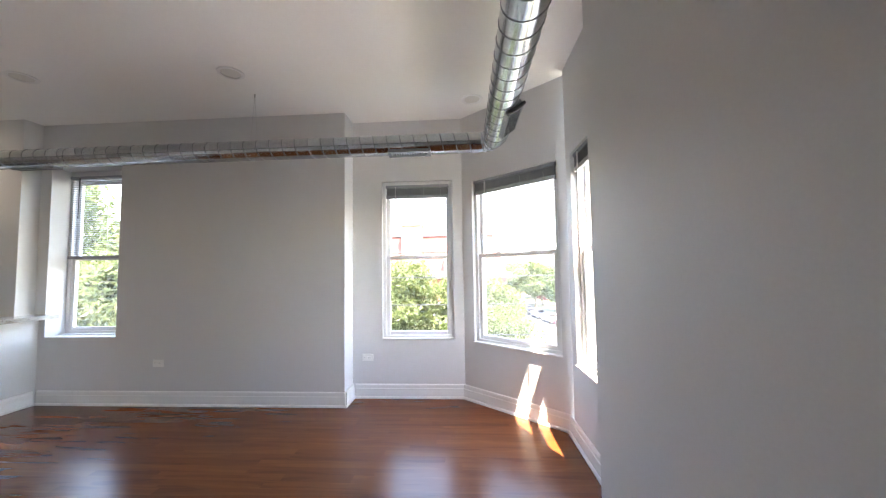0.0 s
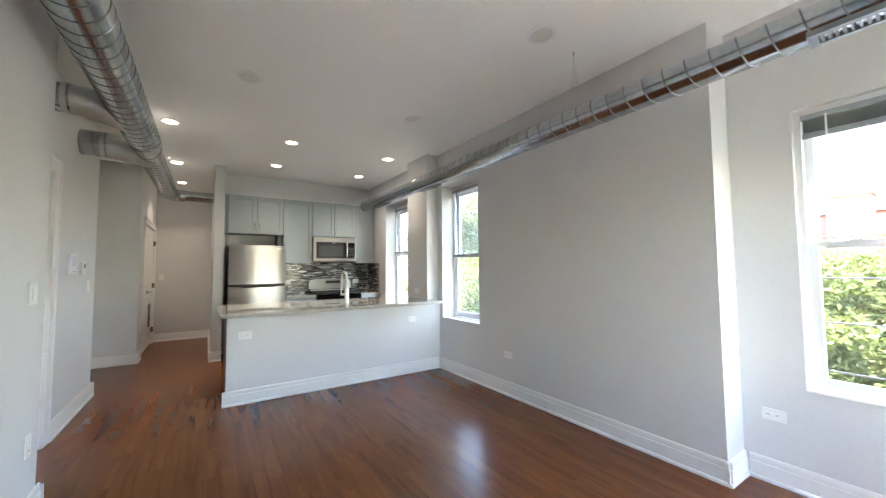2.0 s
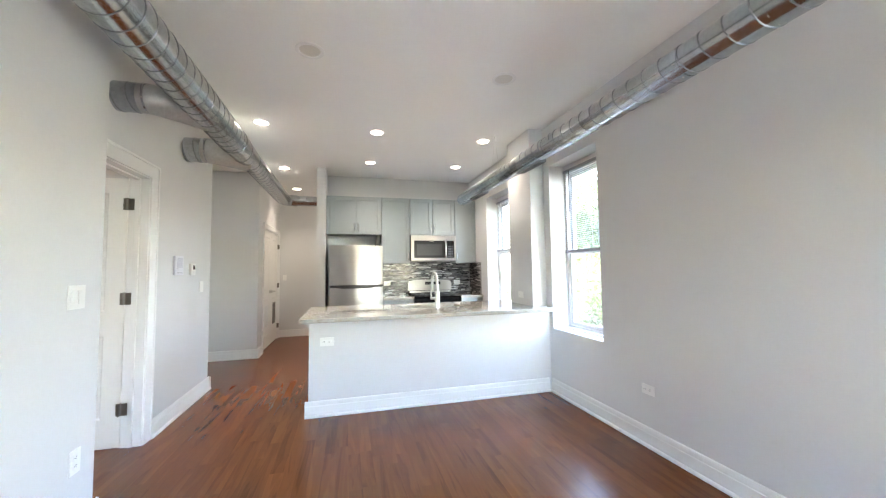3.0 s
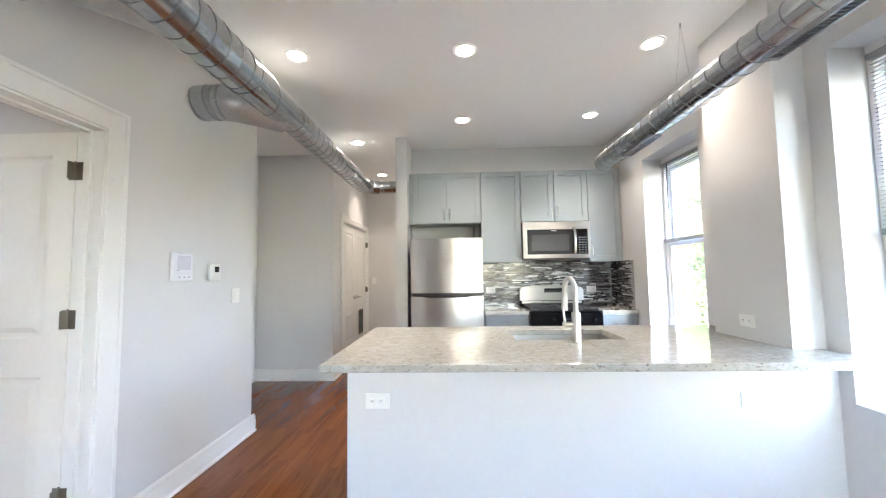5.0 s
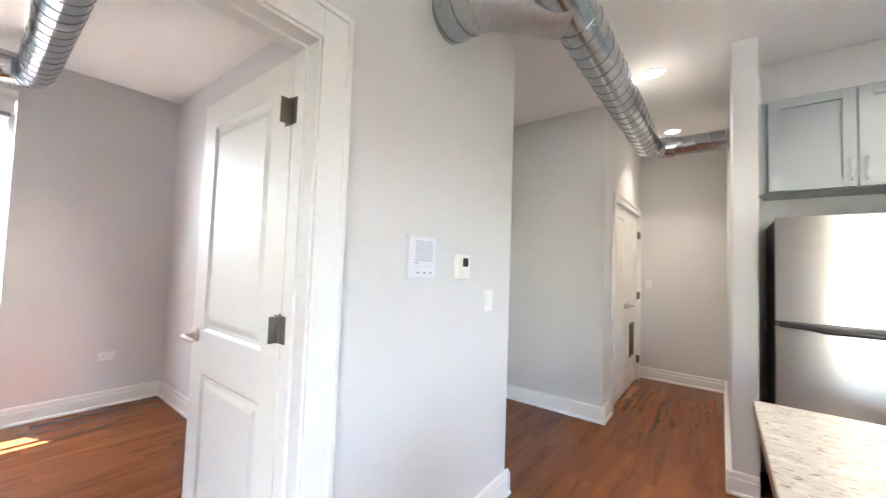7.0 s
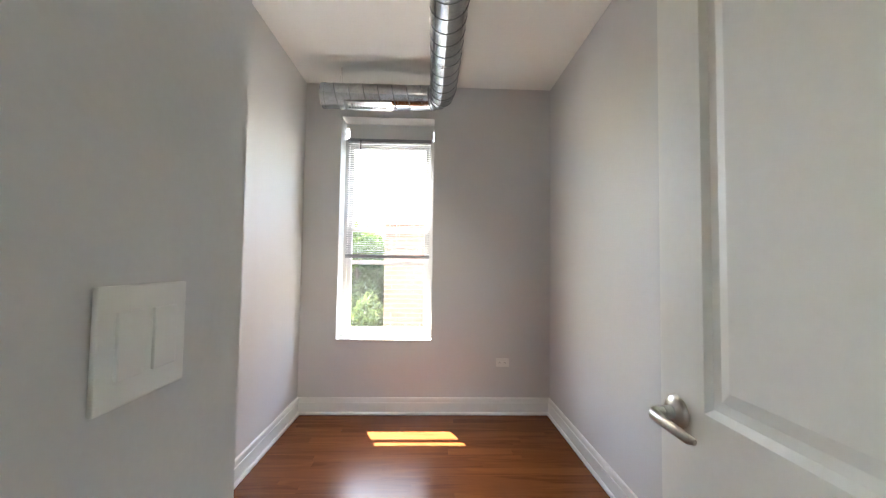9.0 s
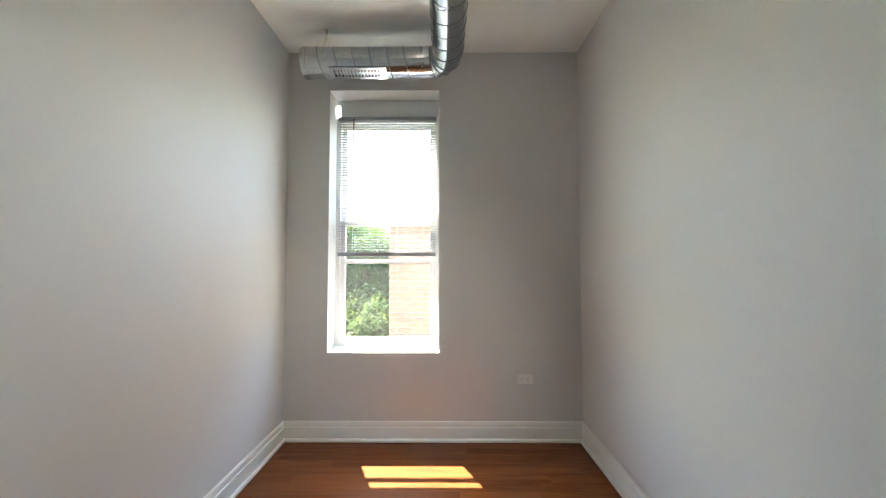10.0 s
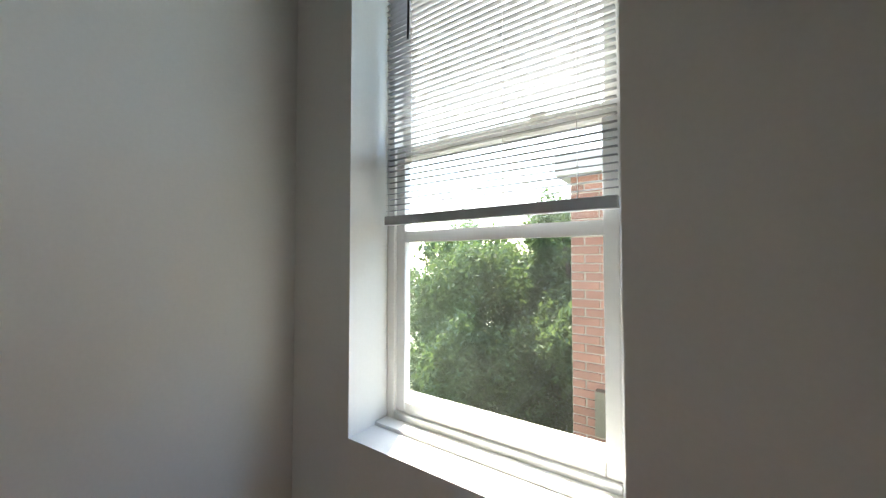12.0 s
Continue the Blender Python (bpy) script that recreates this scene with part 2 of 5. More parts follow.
# ---- more materials ----
def wood_mat(name, use_object):
    m = bpy.data.materials.new(name)
    m.use_nodes = True
    n, l = m.node_tree.nodes, m.node_tree.links
    p = n["Principled BSDF"]
    p.inputs["Specular IOR Level"].default_value = 0.33
    geo = n.new("ShaderNodeNewGeometry")
    rnd = n.new("ShaderNodeObjectInfo").outputs["Random"] if use_object else geo.outputs["Random Per Island"]
    off = n.new("ShaderNodeVectorMath")
    off.operation = "MULTIPLY_ADD"
    off.inputs[1].default_value = (0.5, 5.5, 1.0)
    comb = n.new("ShaderNodeCombineXYZ")
    k = n.new("ShaderNodeMath")
    k.operation = "MULTIPLY"
    k.inputs[1].default_value = 37.0
    l.new(rnd, k.inputs[0])
    l.new(k.outputs[0], comb.inputs[0]), l.new(k.outputs[0], comb.inputs[2])
    l.new(geo.outputs["Position"], off.inputs[0]), l.new(comb.outputs[0], off.inputs[2])
    grain, fine = n.new("ShaderNodeTexNoise"), n.new("ShaderNodeTexNoise")
    grain.inputs["Scale"].default_value, grain.inputs["Detail"].default_value, grain.inputs["Distortion"].default_value = 2.2, 4, 0.6
    fine.inputs["Scale"].default_value, fine.inputs["Detail"].default_value = 11.0, 3
    l.new(off.outputs[0], grain.inputs[0]), l.new(off.outputs[0], fine.inputs[0])
    ramp = n.new("ShaderNodeValToRGB")
    e = ramp.color_ramp.elements
    e[0].position, e[0].color = 0.30, (0.104, 0.0305, 0.0096, 1)
    e[1].position, e[1].color = 0.72, (0.192, 0.060, 0.0180, 1)
    mid = e.new(0.46)
    mid.color = (0.146, 0.0445, 0.0138, 1)
    mixv = n.new("ShaderNodeMath")
    mixv.operation = "MULTIPLY_ADD"
    mixv.inputs[1].default_value = 0.16
    l.new(fine.outputs[0], mixv.inputs[0])
    g2 = n.new("ShaderNodeMath")
    g2.operation = "MULTIPLY"
    g2.inputs[1].default_value = 0.86
    l.new(grain.outputs[0], g2.inputs[0]), l.new(g2.outputs[0], mixv.inputs[2])
    ring, wave, soft_ring = n.new("ShaderNodeMath"), n.new("ShaderNodeMath"), n.new("ShaderNodeMath")
    ring.operation, wave.operation, soft_ring.operation = "MULTIPLY", "SINE", "MULTIPLY_ADD"
    ring.inputs[1].default_value, soft_ring.inputs[1].default_value = 44.0, 0.045
    l.new(grain.outputs[0], ring.inputs[0]), l.new(ring.outputs[0], wave.inputs[0])
    l.new(wave.outputs[0], soft_ring.inputs[0]), l.new(mixv.outputs[0], soft_ring.inputs[2])
    l.new(soft_ring.outputs[0], ramp.inputs[0])
    hsv, mr = n.new("ShaderNodeHueSaturation"), n.new("ShaderNodeMapRange")
    mr.inputs[3].default_value, mr.inputs[4].default_value = 0.89, 1.11
    l.new(rnd, mr.inputs[0]), l.new(mr.outputs[0], hsv.inputs["Value"]), l.new(ramp.outputs[0], hsv.inputs["Color"])
    l.new(hsv.outputs[0], p.inputs["Base Color"])
    p.inputs["Roughness"].default_value = 0.26
    return m


def granite_mat(name):
    """Cream granite: soft pale clouding, translucent grey grains and sparse dark flecks."""
    m = node_mat(name, (0.45, 0.43, 0.385), 0.05, var=0.05, scale=5, fine=30)
    n, l = m.node_tree.nodes, m.node_tree.links
    p = n["Principled BSDF"]
    last = p.inputs["Base Color"].links[0].from_socket
    tc = n.new("ShaderNodeTexCoord")
    for scale, lo, hi, colour, amount, turn in ((28, 0.50, 0.62, (0.52, 0.50, 0.465, 1), 0.8, 0.4), (60, 0.56, 0.64, (0.34, 0.32, 0.285, 1), 0.5, 0.9), (95, 0.62, 0.67, (0.27, 0.245, 0.21, 1), 0.6, 0.2), (85, 0.66, 0.70, (0.12, 0.105, 0.10, 1), 0.75, 0.7), (60, 0.69, 0.72, (0.17, 0.10, 0.075, 1), 0.6, 1.2)):
        t, r, mx, mp = n.new("ShaderNodeTexNoise"), n.new("ShaderNodeMapRange"), n.new("ShaderNodeMix"), n.new("ShaderNodeMapping")
        mp.inputs["Location"].default_value = (scale, scale * 2, 3)
        mp.inputs["Rotation"].default_value = (0, 0, turn)
        mp.inputs["Scale"].default_value = (1.0, 0.55, 1.0)
        l.new(tc.outputs["Object"], mp.inputs[0]), l.new(mp.outputs[0], t.inputs[0])
        t.inputs["Scale"].default_value, t.inputs["Detail"].default_value = scale, 2
        r.inputs[1].default_value, r.inputs[2].default_value, r.inputs[4].default_value = lo, hi, amount
        l.new(t.outputs[0], r.inputs[0])
        mx.data_type = "RGBA"
        mx.inputs["B"].default_value = colour
        l.new(r.outputs[0], mx.inputs["Factor"]), l.new(last, mx.inputs["A"])
        last = mx.outputs["Result"]
    l.new(last, p.inputs["Base Color"])
    return m


def glass_mat(name, tint=(1, 1, 1), veil=0.0):
    m = bpy.data.materials.new(name)
    m.use_nodes = True
    n, l = m.node_tree.nodes, m.node_tree.links
    n.remove(n["Principled BSDF"])
    t, g, f, mx = n.new("ShaderNodeBsdfTransparent"), n.new("ShaderNodeBsdfGlossy"), n.new("ShaderNodeLayerWeight"), n.new("ShaderNodeMixShader")
    t.inputs[0].default_value = (*tint, 1)
    g.inputs["Roughness"].default_value = 0.02
    pw, gain = n.new("ShaderNodeMath"), n.new("ShaderNodeMath")
    pw.operation, gain.operation = "POWER", "MULTIPLY_ADD"
    pw.inputs[1].default_value, gain.inputs[1].default_value, gain.inputs[2].default_value = 5.0, 0.8, 0.025
    l.new(f.outputs["Facing"], pw.inputs[0]), l.new(pw.outputs[0], gain.inputs[0])
    # translucent film: dirt on the pane plus painted-in glare that pales the view
    film, fm = n.new("ShaderNodeBsdfTranslucent"), n.new("ShaderNodeMixShader")
    veil_noise, dr, tc = n.new("ShaderNodeTexNoise"), n.new("ShaderNodeMapRange"), n.new("ShaderNodeTexCoord")
    veil_noise.inputs["Scale"].default_value, veil_noise.inputs["Detail"].default_value = 7.0, 6
    dr.inputs[1].default_value, dr.inputs[2].default_value, dr.inputs[3].default_value, dr.inputs[4].default_value = 0.3, 0.75, veil * 0.6, veil * 1.4
    l.new(tc.outputs["Object"], veil_noise.inputs[0]), l.new(veil_noise.outputs[0], dr.inputs[0]), l.new(dr.outputs[0], fm.inputs[0])
    film.inputs[0].default_value = (0.9, 0.9, 0.88, 1)
    l.new(t.outputs[0], fm.inputs[1]), l.new(film.outputs[0], fm.inputs[2])
    l.new(gain.outputs[0], mx.inputs[0]), l.new(fm.outputs[0], mx.inputs[1]), l.new(g.outputs[0], mx.inputs[2])
    l.new(mx.outputs[0], n["Material Output"].inputs[0])
    return m


def leafy_mat(name, base, through_colour, rnd=0.35):
    m = node_mat(name, base, 0.55, var=0.2, scale=1.5, fine=9, island=rnd)
    n, l = m.node_tree.nodes, m.node_tree.links
    tr, mx = n.new("ShaderNodeBsdfTranslucent"), n.new("ShaderNodeMixShader")
    tr.inputs[0].default_value = (*through_colour, 1)
    mx.inputs[0].default_value = 0.4
    l.new(n["Principled BSDF"].outputs[0], mx.inputs[1]), l.new(tr.outputs[0], mx.inputs[2]), l.new(mx.outputs[0], n["Material Output"].inputs[0])
    return m


OAK_PART, OAK_REST = wood_mat("stained_oak_strip", True), wood_mat("stained_oak_rest", False)
GRANITE = granite_mat("speckled_granite")
GLASS = glass_mat("window_glass")
HAZED = glass_mat("hazed_window_glass", (1, 1, 1), 0.03)
SLAT = leafy_mat("blind_vinyl", (0.5, 0.51, 0.53), (0.08, 0.08, 0.085), 0.02)
# thin film, a weaker share of the same added glare
VEILED = glass_mat("veiled_window_glass", (1, 1, 1), 0.006)
BLACK = node_mat("black_enamel", (0.006, 0.006, 0.007), 0.07, var=0.1, spec=0.28)
IRON = node_mat("cast_iron", (0.02, 0.02, 0.02), 0.6, var=0.2, bump=0.3)
SCREEN = node_mat("oven_glass", (0.03, 0.03, 0.032), 0.05, var=0.05)
CHROME = node_mat("chrome", (0.75, 0.75, 0.74), 0.12, 1.0, var=0.03)
PAPER = node_mat("paper", (0.75, 0.75, 0.8), 0.8, var=0.03)
INK = node_mat("grey_print", (0.2, 0.2, 0.23), 0.8, var=0.1)
LENS_ON = glow_mat("lamp_lens_lit", (1.0, 0.95, 0.88), 0.8)
LENS_OFF = node_mat("lamp_lens", (0.68, 0.67, 0.63), 0.4, var=0.03)
STONE = node_mat("lime_stone", (0.42, 0.42, 0.39), 0.8, var=0.15, scale=2, fine=20)
GROUT = node_mat("grout", (0.33, 0.33, 0.33), 0.85, var=0.1)

# ---- baseboards ----
def base(p0, p1, n, gap=0.0):
    """A moulded baseboard with a shoe along a wall foot from p0 to p1; n points into the room."""
    p0, p1, n = Vector((*p0, 0)), Vector((*p1, 0)), Vector((*n, 0))
    prof = [(0.0, 0.0), (0.030, 0.0), (0.030, 0.012), (0.024, 0.021), (0.016, 0.022), (0.016, 0.098), (0.012, 0.101), (0.012, 0.128), (0.009, 0.138), (0.0, 0.142)]
    bm = bmesh.new()
    rings = [[bm.verts.new(p + n * d + Vector((0, 0, z + 0.0005))) for d, z in prof] for p in (p0, p1)]
    for i in range(len(prof) - 1):
        bm.faces.new((rings[0][i], rings[0][i + 1], rings[1][i + 1], rings[1][i]))
    bm.faces.new(rings[0]), bm.faces.new(rings[1])
    bmesh.ops.recalc_face_normals(bm, faces=bm.faces)
    tagged(part("baseboard", bm, TRIM), "white painted moulded baseboard with shoe along the wall", "baseboard", kind="structure")


S = 0.03
base((-2.72, 3.888), (0.47 + S, 3.888), (0, -1))
base((0.472, 3.89 - S), (0.472, 4.15), (1, 0))
base((0.47 + S, 4.148), (1.64, 4.148), (0, -1))
dirv = (B2 - A2).normalized()
nrm = (dirv.y, -dirv.x)
base((A2.x - 0.01, A2.y - 0.002), (B2.x + 0.005, B2.y - 0.002), nrm)
base((2.473, 3.39), (2.473, 2.23), (-1, 0))
base((2.475, 2.228), (2.29 - S, 2.228), (0, 1))
base((2.288, 2.23 + S), (2.288, -1.6), (-1, 0))
base((-1.56 - S, 0.452), (0.9 + S, 0.452), (0, 1))
base((-1.562, 0.45 + S), (-1.562, WF), (-1, 0))
base((0.902, 0.45 + S), (0.902, -1.6), (1, 0))
base((0.9, -1.598), (2.29, -1.598), (0, 1))
base((-3.94 - S, WF + 0.002), (-2.674, WF + 0.002), (0, 1))
base((-1.68, WF + 0.002), (-1.56, WF + 0.002), (0, 1))
base((-3.942, WF + S), (-3.942, -0.6), (-1, 0))
base((-3.94, -0.598), (-5.42, -0.598), (0, 1))
base((-5.418, -0.6), (-5.418, 0.395 + S), (1, 0))
base((-5.42 + S, 0.397), (-5.70, 0.397), (0, 1))
base((-7.298, 0.395), (-7.298, 1.30), (1, 0))
base((-7.3, 1.298), (-4.9 + S, 1.298), (0, -1))
base((-4.898, 1.30 - S), (-4.898, 1.43), (1, 0))
base((-2.748, 1.40 - S), (-2.748, 3.86), (1, 0))
base((-0.912, BED_S), (-0.912, -0.515), (-1, 0))
base((-3.11, BED_S + 0.002), (-0.91, BED_S + 0.002), (0, 1))
base((-3.108, BED_S), (-3.108, WF - 0.13), (1, 0))
base((-1.744, -0.515 - S), (-1.744, 0.0), (-1, 0))
base((-1.742 - S, -0.517), (-0.91, -0.517), (0, -1))


# ---- windows ----
def window(name, w, z0, z1, rail, depth, m, label, filler=0.0, second_rail=0.0, glass=None, ledge=0.0):
    """A white double-hung window; local x along the wall, y outwards from the room's face, z up."""
    win = thing(name, label, "window", m, kind="structure")
    top = z1 - filler
    f = 0.035
    boxes("window_frame", [(0, f, depth, depth + 0.085, z0, top), (w - f, w, depth, depth + 0.085, z0, top), (f, w - f, depth, depth + 0.085, top - f, top), (f, w - f, depth, depth + 0.085, z0, z0 + f)], VINYL, win, bevel=0.003)
    if filler:
        boxes("filler_panel", [(0.035, w - 0.004, depth - 0.02, depth + 0.08, top + 0.003, z1 - 0.04)], VINYL, win, "white board above the sash", bevel=0.003)
        boxes("head_board", [(0.0, w, depth + 0.0, depth + 0.08, z1 - 0.037, z1)], VINYL, win)
    boxes("window_sill", [(0.0, w, depth - 0.06, depth - 0.002, z0, z0 + 0.012)], TRIM, win, bevel=0.003)
    if ledge:
        boxes("outer_ledge", [(-0.06, w + 0.06, depth + 0.087, depth + 0.087 + ledge, z0 - 0.07, z0 + 0.03)], STONE, win, "pale stone ledge outside the sash", bevel=0.006)
    s = 0.04
    for nm, a, b, y in (("lower_sash", z0 + f, rail + 0.02, depth + 0.012), ("upper_sash", rail - 0.02, top - f, depth + 0.046)):
        sash = boxes(nm, [(f, f + s, y, y + 0.032, a, b), (w - f - s, w - f, y, y + 0.032, a, b), (f + s, w - f - s, y, y + 0.032, a, a + s), (f + s, w - f - s, y, y + 0.032, b - s, b)], VINYL, win, bevel=0.004)
        pane = boxes("pane", [(f + s - 0.005, w - f - s + 0.005, y + 0.014, y + 0.018, a + s - 0.005, b - s + 0.005)], glass or GLASS, sash, "clear window glass")
        pane.visible_shadow = False
        if nm == "lower_sash":
            for x in (w * 0.3, w * 0.7):
                boxes("sash_lock", [(x - 0.025, x + 0.025, y - 0.001, y + 0.02, b, b + 0.014)], VINYL, sash, bevel=0.004)
            if second_rail:
                boxes("muntin", [(f + s, w - f - s, y + 0.002, y + 0.03, second_rail - 0.02, second_rail + 0.02)], VINYL, sash)
    return win


def blind(w, top, bottom, m, label, raised=False, wand=0.45):
    """A horizontal mini blind, its head rail at the top; local axes as for the window."""
    b = thing("window_blind", label, "blind", m, group="mini blinds")
    boxes("head_rail", [(0, w, -0.013, 0.02, top - 0.028, top)], RAIL_BACKLIT, b, bevel=0.002)
    pitch, n = (0.0032, 24) if raised else (0.0205, int((top - 0.03 - bottom) / 0.0205))
    bm = bmesh.new()
    prof = [(-0.0125, -0.0015), (-0.006, 0.0008), (0.0, 0.0016), (0.006, 0.0008), (0.0125, -0.0015)]
    rings = [[bm.verts.new((x, y, z)) for y, z in prof] for x in (0.006, w - 0.006)]
    for i in range(4):
        bm.faces.new((rings[0][i], rings[0][i + 1], rings[1][i + 1], rings[1][i]))
    me = mesh_of("slat", bm, SLAT, True)
    for i in range(n):
        sl = new("slat", me)
        sl.parent = b
        sl.matrix_local = pose(0, 0.004, top - 0.034 - pitch * i, 0 if raised else 5 + random.uniform(-2, 2), 0, 0)
    low = top - 0.034 - pitch * n
    boxes("bottom_rail", [(0.004, w - 0.004, -0.013, 0.017, low - 0.032, low)], RAIL_BACKLIT, b, bevel=0.003)
    for x in (w * 0.15, w * 0.6, w * 0.87):
        bm = bmesh.new()
        cyl(bm, (x, 0.004, top - 0.02), (x, 0.004, low), 0.0011, seg=6)
        part("ladder_cord", bm, VINYL, b)
    bm = bmesh.new()
    cyl(bm, (w * 0.16, -0.018, top - 0.02), (w * 0.16 - 0.005, -0.018, top - 0.02 - wand), 0.0045, seg=8)
    part("tilt_wand", bm, DARK if not raised else VINYL, b, "slim tilt wand", True)
    return b


def facing(x, y, deg):
    return pose(x, y, 0, 0, 0, deg)


window("window_1", W_1[1] - W_1[0], W_1[2], W_1[3], 1.44, 0.035, facing(W_1[0], 4.15, 0), "white double-hung window overlooking trees and a brick house", glass=VEILED)
win2 = window("window_2", W_2[1] - W_2[0], W_2[2], W_2[3], 1.44, 0.035, BAY @ Matrix.Translation((W_2[0], 0, 0)), "wide white double-hung bay window over the street", glass=HAZED)
window("window_3", W_3[1] - W_3[0], W_3[2], W_3[3], 1.44, 0.045, facing(2.475, W_3[1], -90), "white double-hung bay window in full sun", glass=HAZED)
window("window_4", W_L[1] - W_L[0], W_L[2], W_L[3], 1.49, 0.19, facing(W_L[0], 3.89, 0), "white double-hung window in a deep recess", 0.06, glass=HAZED)
window("window_5", W_K[1] - W_K[0], W_K[2], W_K[3], 1.58, 0.19, facing(W_K[0], 3.89, 0), "white double-hung kitchen window in a deep recess", 0.07, glass=HAZED)
window("window_6", W_B[1] - W_B[0], W_B[2], W_B[3], 1.62, 0.18, facing(W_B[1], BED_S, 180), "white double-hung bedroom window in a deep recess", 0.145, 1.31, VEILED, 0.13)
blind(W_1[1] - W_1[0] - 0.08, W_1[3] - 0.04, 0, facing(W_1[0] + 0.04, 4.15 + 0.02, 0), "white mini blind pulled all the way up", True)
blind(W_2[1] - W_2[0] - 0.04, W_2[3] - 0.005, 0, BAY @ Matrix.Translation((W_2[0] + 0.02, 0.018, 0)), "white mini blind pulled all the way up", True)
blind(W_3[1] - W_3[0] - 0.05, W_3[3] - 0.005, 0, facing(2.475 + 0.025, W_3[1] - 0.025, -90), "white mini blind pulled all the way up", True, 0.7)
blind(W_L[1] - W_L[0] - 0.05, W_L[3] - 0.06, 1.505, facing(W_L[0] + 0.025, 3.89 + 0.17, 0), "white mini blind lowered over the upper sash")
blind(W_K[1] - W_K[0] - 0.05, W_K[3] - 0.07, 1.615, facing(W_K[0] + 0.025, 3.89 + 0.17, 0), "white mini blind lowered over the upper sash")
blind(W_B[1] - W_B[0] - 0.05, W_B[3] - 0.15, 1.372, facing(W_B[1] - 0.025, BED_S - 0.145, 180), "white mini blind lowered past the middle of the window")
# flush header boards over the bay windows
for nm, m, w, z in (("trim_1", facing(W_1[0], 4.15, 0), W_1[1] - W_1[0], 2.385), ("trim_2", BAY @ Matrix.Translation((W_2[0], 0, 0)), W_2[1] - W_2[0], 2.35), ("trim_3", facing(2.475, W_3[1], -90), W_3[1] - W_3[0], 2.33)):
    zz = {"trim_1": W_1[3], "trim_2": W_2[3], "trim_3": W_3[3]}[nm]
    o = boxes(nm, [(0.0, w, -0.003, 0.004, zz + 0.002, z)], WALL, bevel=0.0012)
    o.matrix_world = m
    tagged(o, "flush painted header board above a window", "trim", kind="structure")


# ---- doors ----
def raised_panel(bm, x0, x1, y, z0, z1, out):
    """A moulded sunk panel with a raised field on a face at y; out is the way the face looks."""
    steps = [(0.0, 0.0), (0.012, -0.009), (0.03, -0.009), (0.055, -0.002)]
    rings = []
    for inset, d in steps:
        rings.append([bm.verts.new((x, y + out * d, z)) for x, z in ((x0 + inset, z0 + inset), (x1 - inset, z0 + inset), (x1 - inset, z1 - inset), (x0 + inset, z1 - inset))])
    for a, b in zip(rings, rings[1:]):
        for i in range(4):
            bm.faces.new((a[i], a[(i + 1) % 4], b[(i + 1) % 4], b[i]))
    bm.faces.new(rings[-1])


def door_leaf(w, h, parent, name="door_leaf", vents=False, panels=None):
    """A two-panel moulded leaf: local x from the hinge, thickness about y, z up."""
    t = 0.0175
    panels = panels or [(0.215, 0.84), (1.025, h - 0.12)]
    x0, x1 = 0.125, w - 0.125
    bm = bmesh.new()
    zs = [0.0] + [z for p in panels for z in p] + [h]
    box(bm, 0, x0, -t, t, 0, h), box(bm, x1, w, -t, t, 0, h)
    for i in range(0, len(zs), 2):
        box(bm, x0, x1, -t, t, zs[i], zs[i + 1])
    for a, b in panels:
        for s in (-1, 1):
            raised_panel(bm, x0, x1, s * t, a, b, s)
    bmesh.ops.recalc_face_normals(bm, faces=bm.faces)
    return part(name, bm, DOOR, parent)


def lever(parent, x, z, side, reach):
    """A satin nickel lever on a round rose; reach is the way the lever points."""
    bm = bmesh.new()
    y = side * 0.0175
    lathe(bm, [(0.033, 0.0), (0.033, 0.004), (0.028, 0.010), (0.013, 0.014), (0.012, 0.03)], 28, Matrix.Translation((x, y, z)) @ Matrix.Rotation(radians(-90 * side), 4, "X"))
    rose = part("door_rose", bm, NICKEL, parent, "satin nickel rose", True)
    bm = bmesh.new()
    pts = [(x, y + side * 0.028, z), (x, y + side * 0.048, z), (x + reach * 0.012, y + side * 0.056, z), (x + reach * 0.05, y + side * 0.057, z - 0.002), (x + reach * 0.105, y + side * 0.054, z - 0.006), (x + reach * 0.115, y + side * 0.05, z - 0.006)]
    tube(bm, pts, [0.010, 0.011, 0.0115, 0.010, 0.0085, 0.005], 14)
    part("door_lever", bm, NICKEL, parent, "satin nickel lever", True)


def hinge(parent, x, y, z):
    bm = bmesh.new()
    cyl(bm, (x, y, z - 0.045), (x, y, z + 0.045), 0.0065, seg=12)
    cyl(bm, (x, y, z + 0.045), (x, y, z + 0.052), 0.005, 0.003, seg=12)
    box(bm, x - 0.003, x + 0.03, y - 0.0005, y + 0.0025, z - 0.046, z + 0.046, 0.001)
    box(bm, x - 0.045, x + 0.003, y - 0.0005, y + 0.0025, z - 0.046, z + 0.046, 0.001)
    box(bm, x - 0.002, x + 0.002, y - 0.002, y + 0.036, z - 0.044, z + 0.044, 0.001)
    part("hinge", bm, HINGE, parent, "dark nickel butt hinge", True)


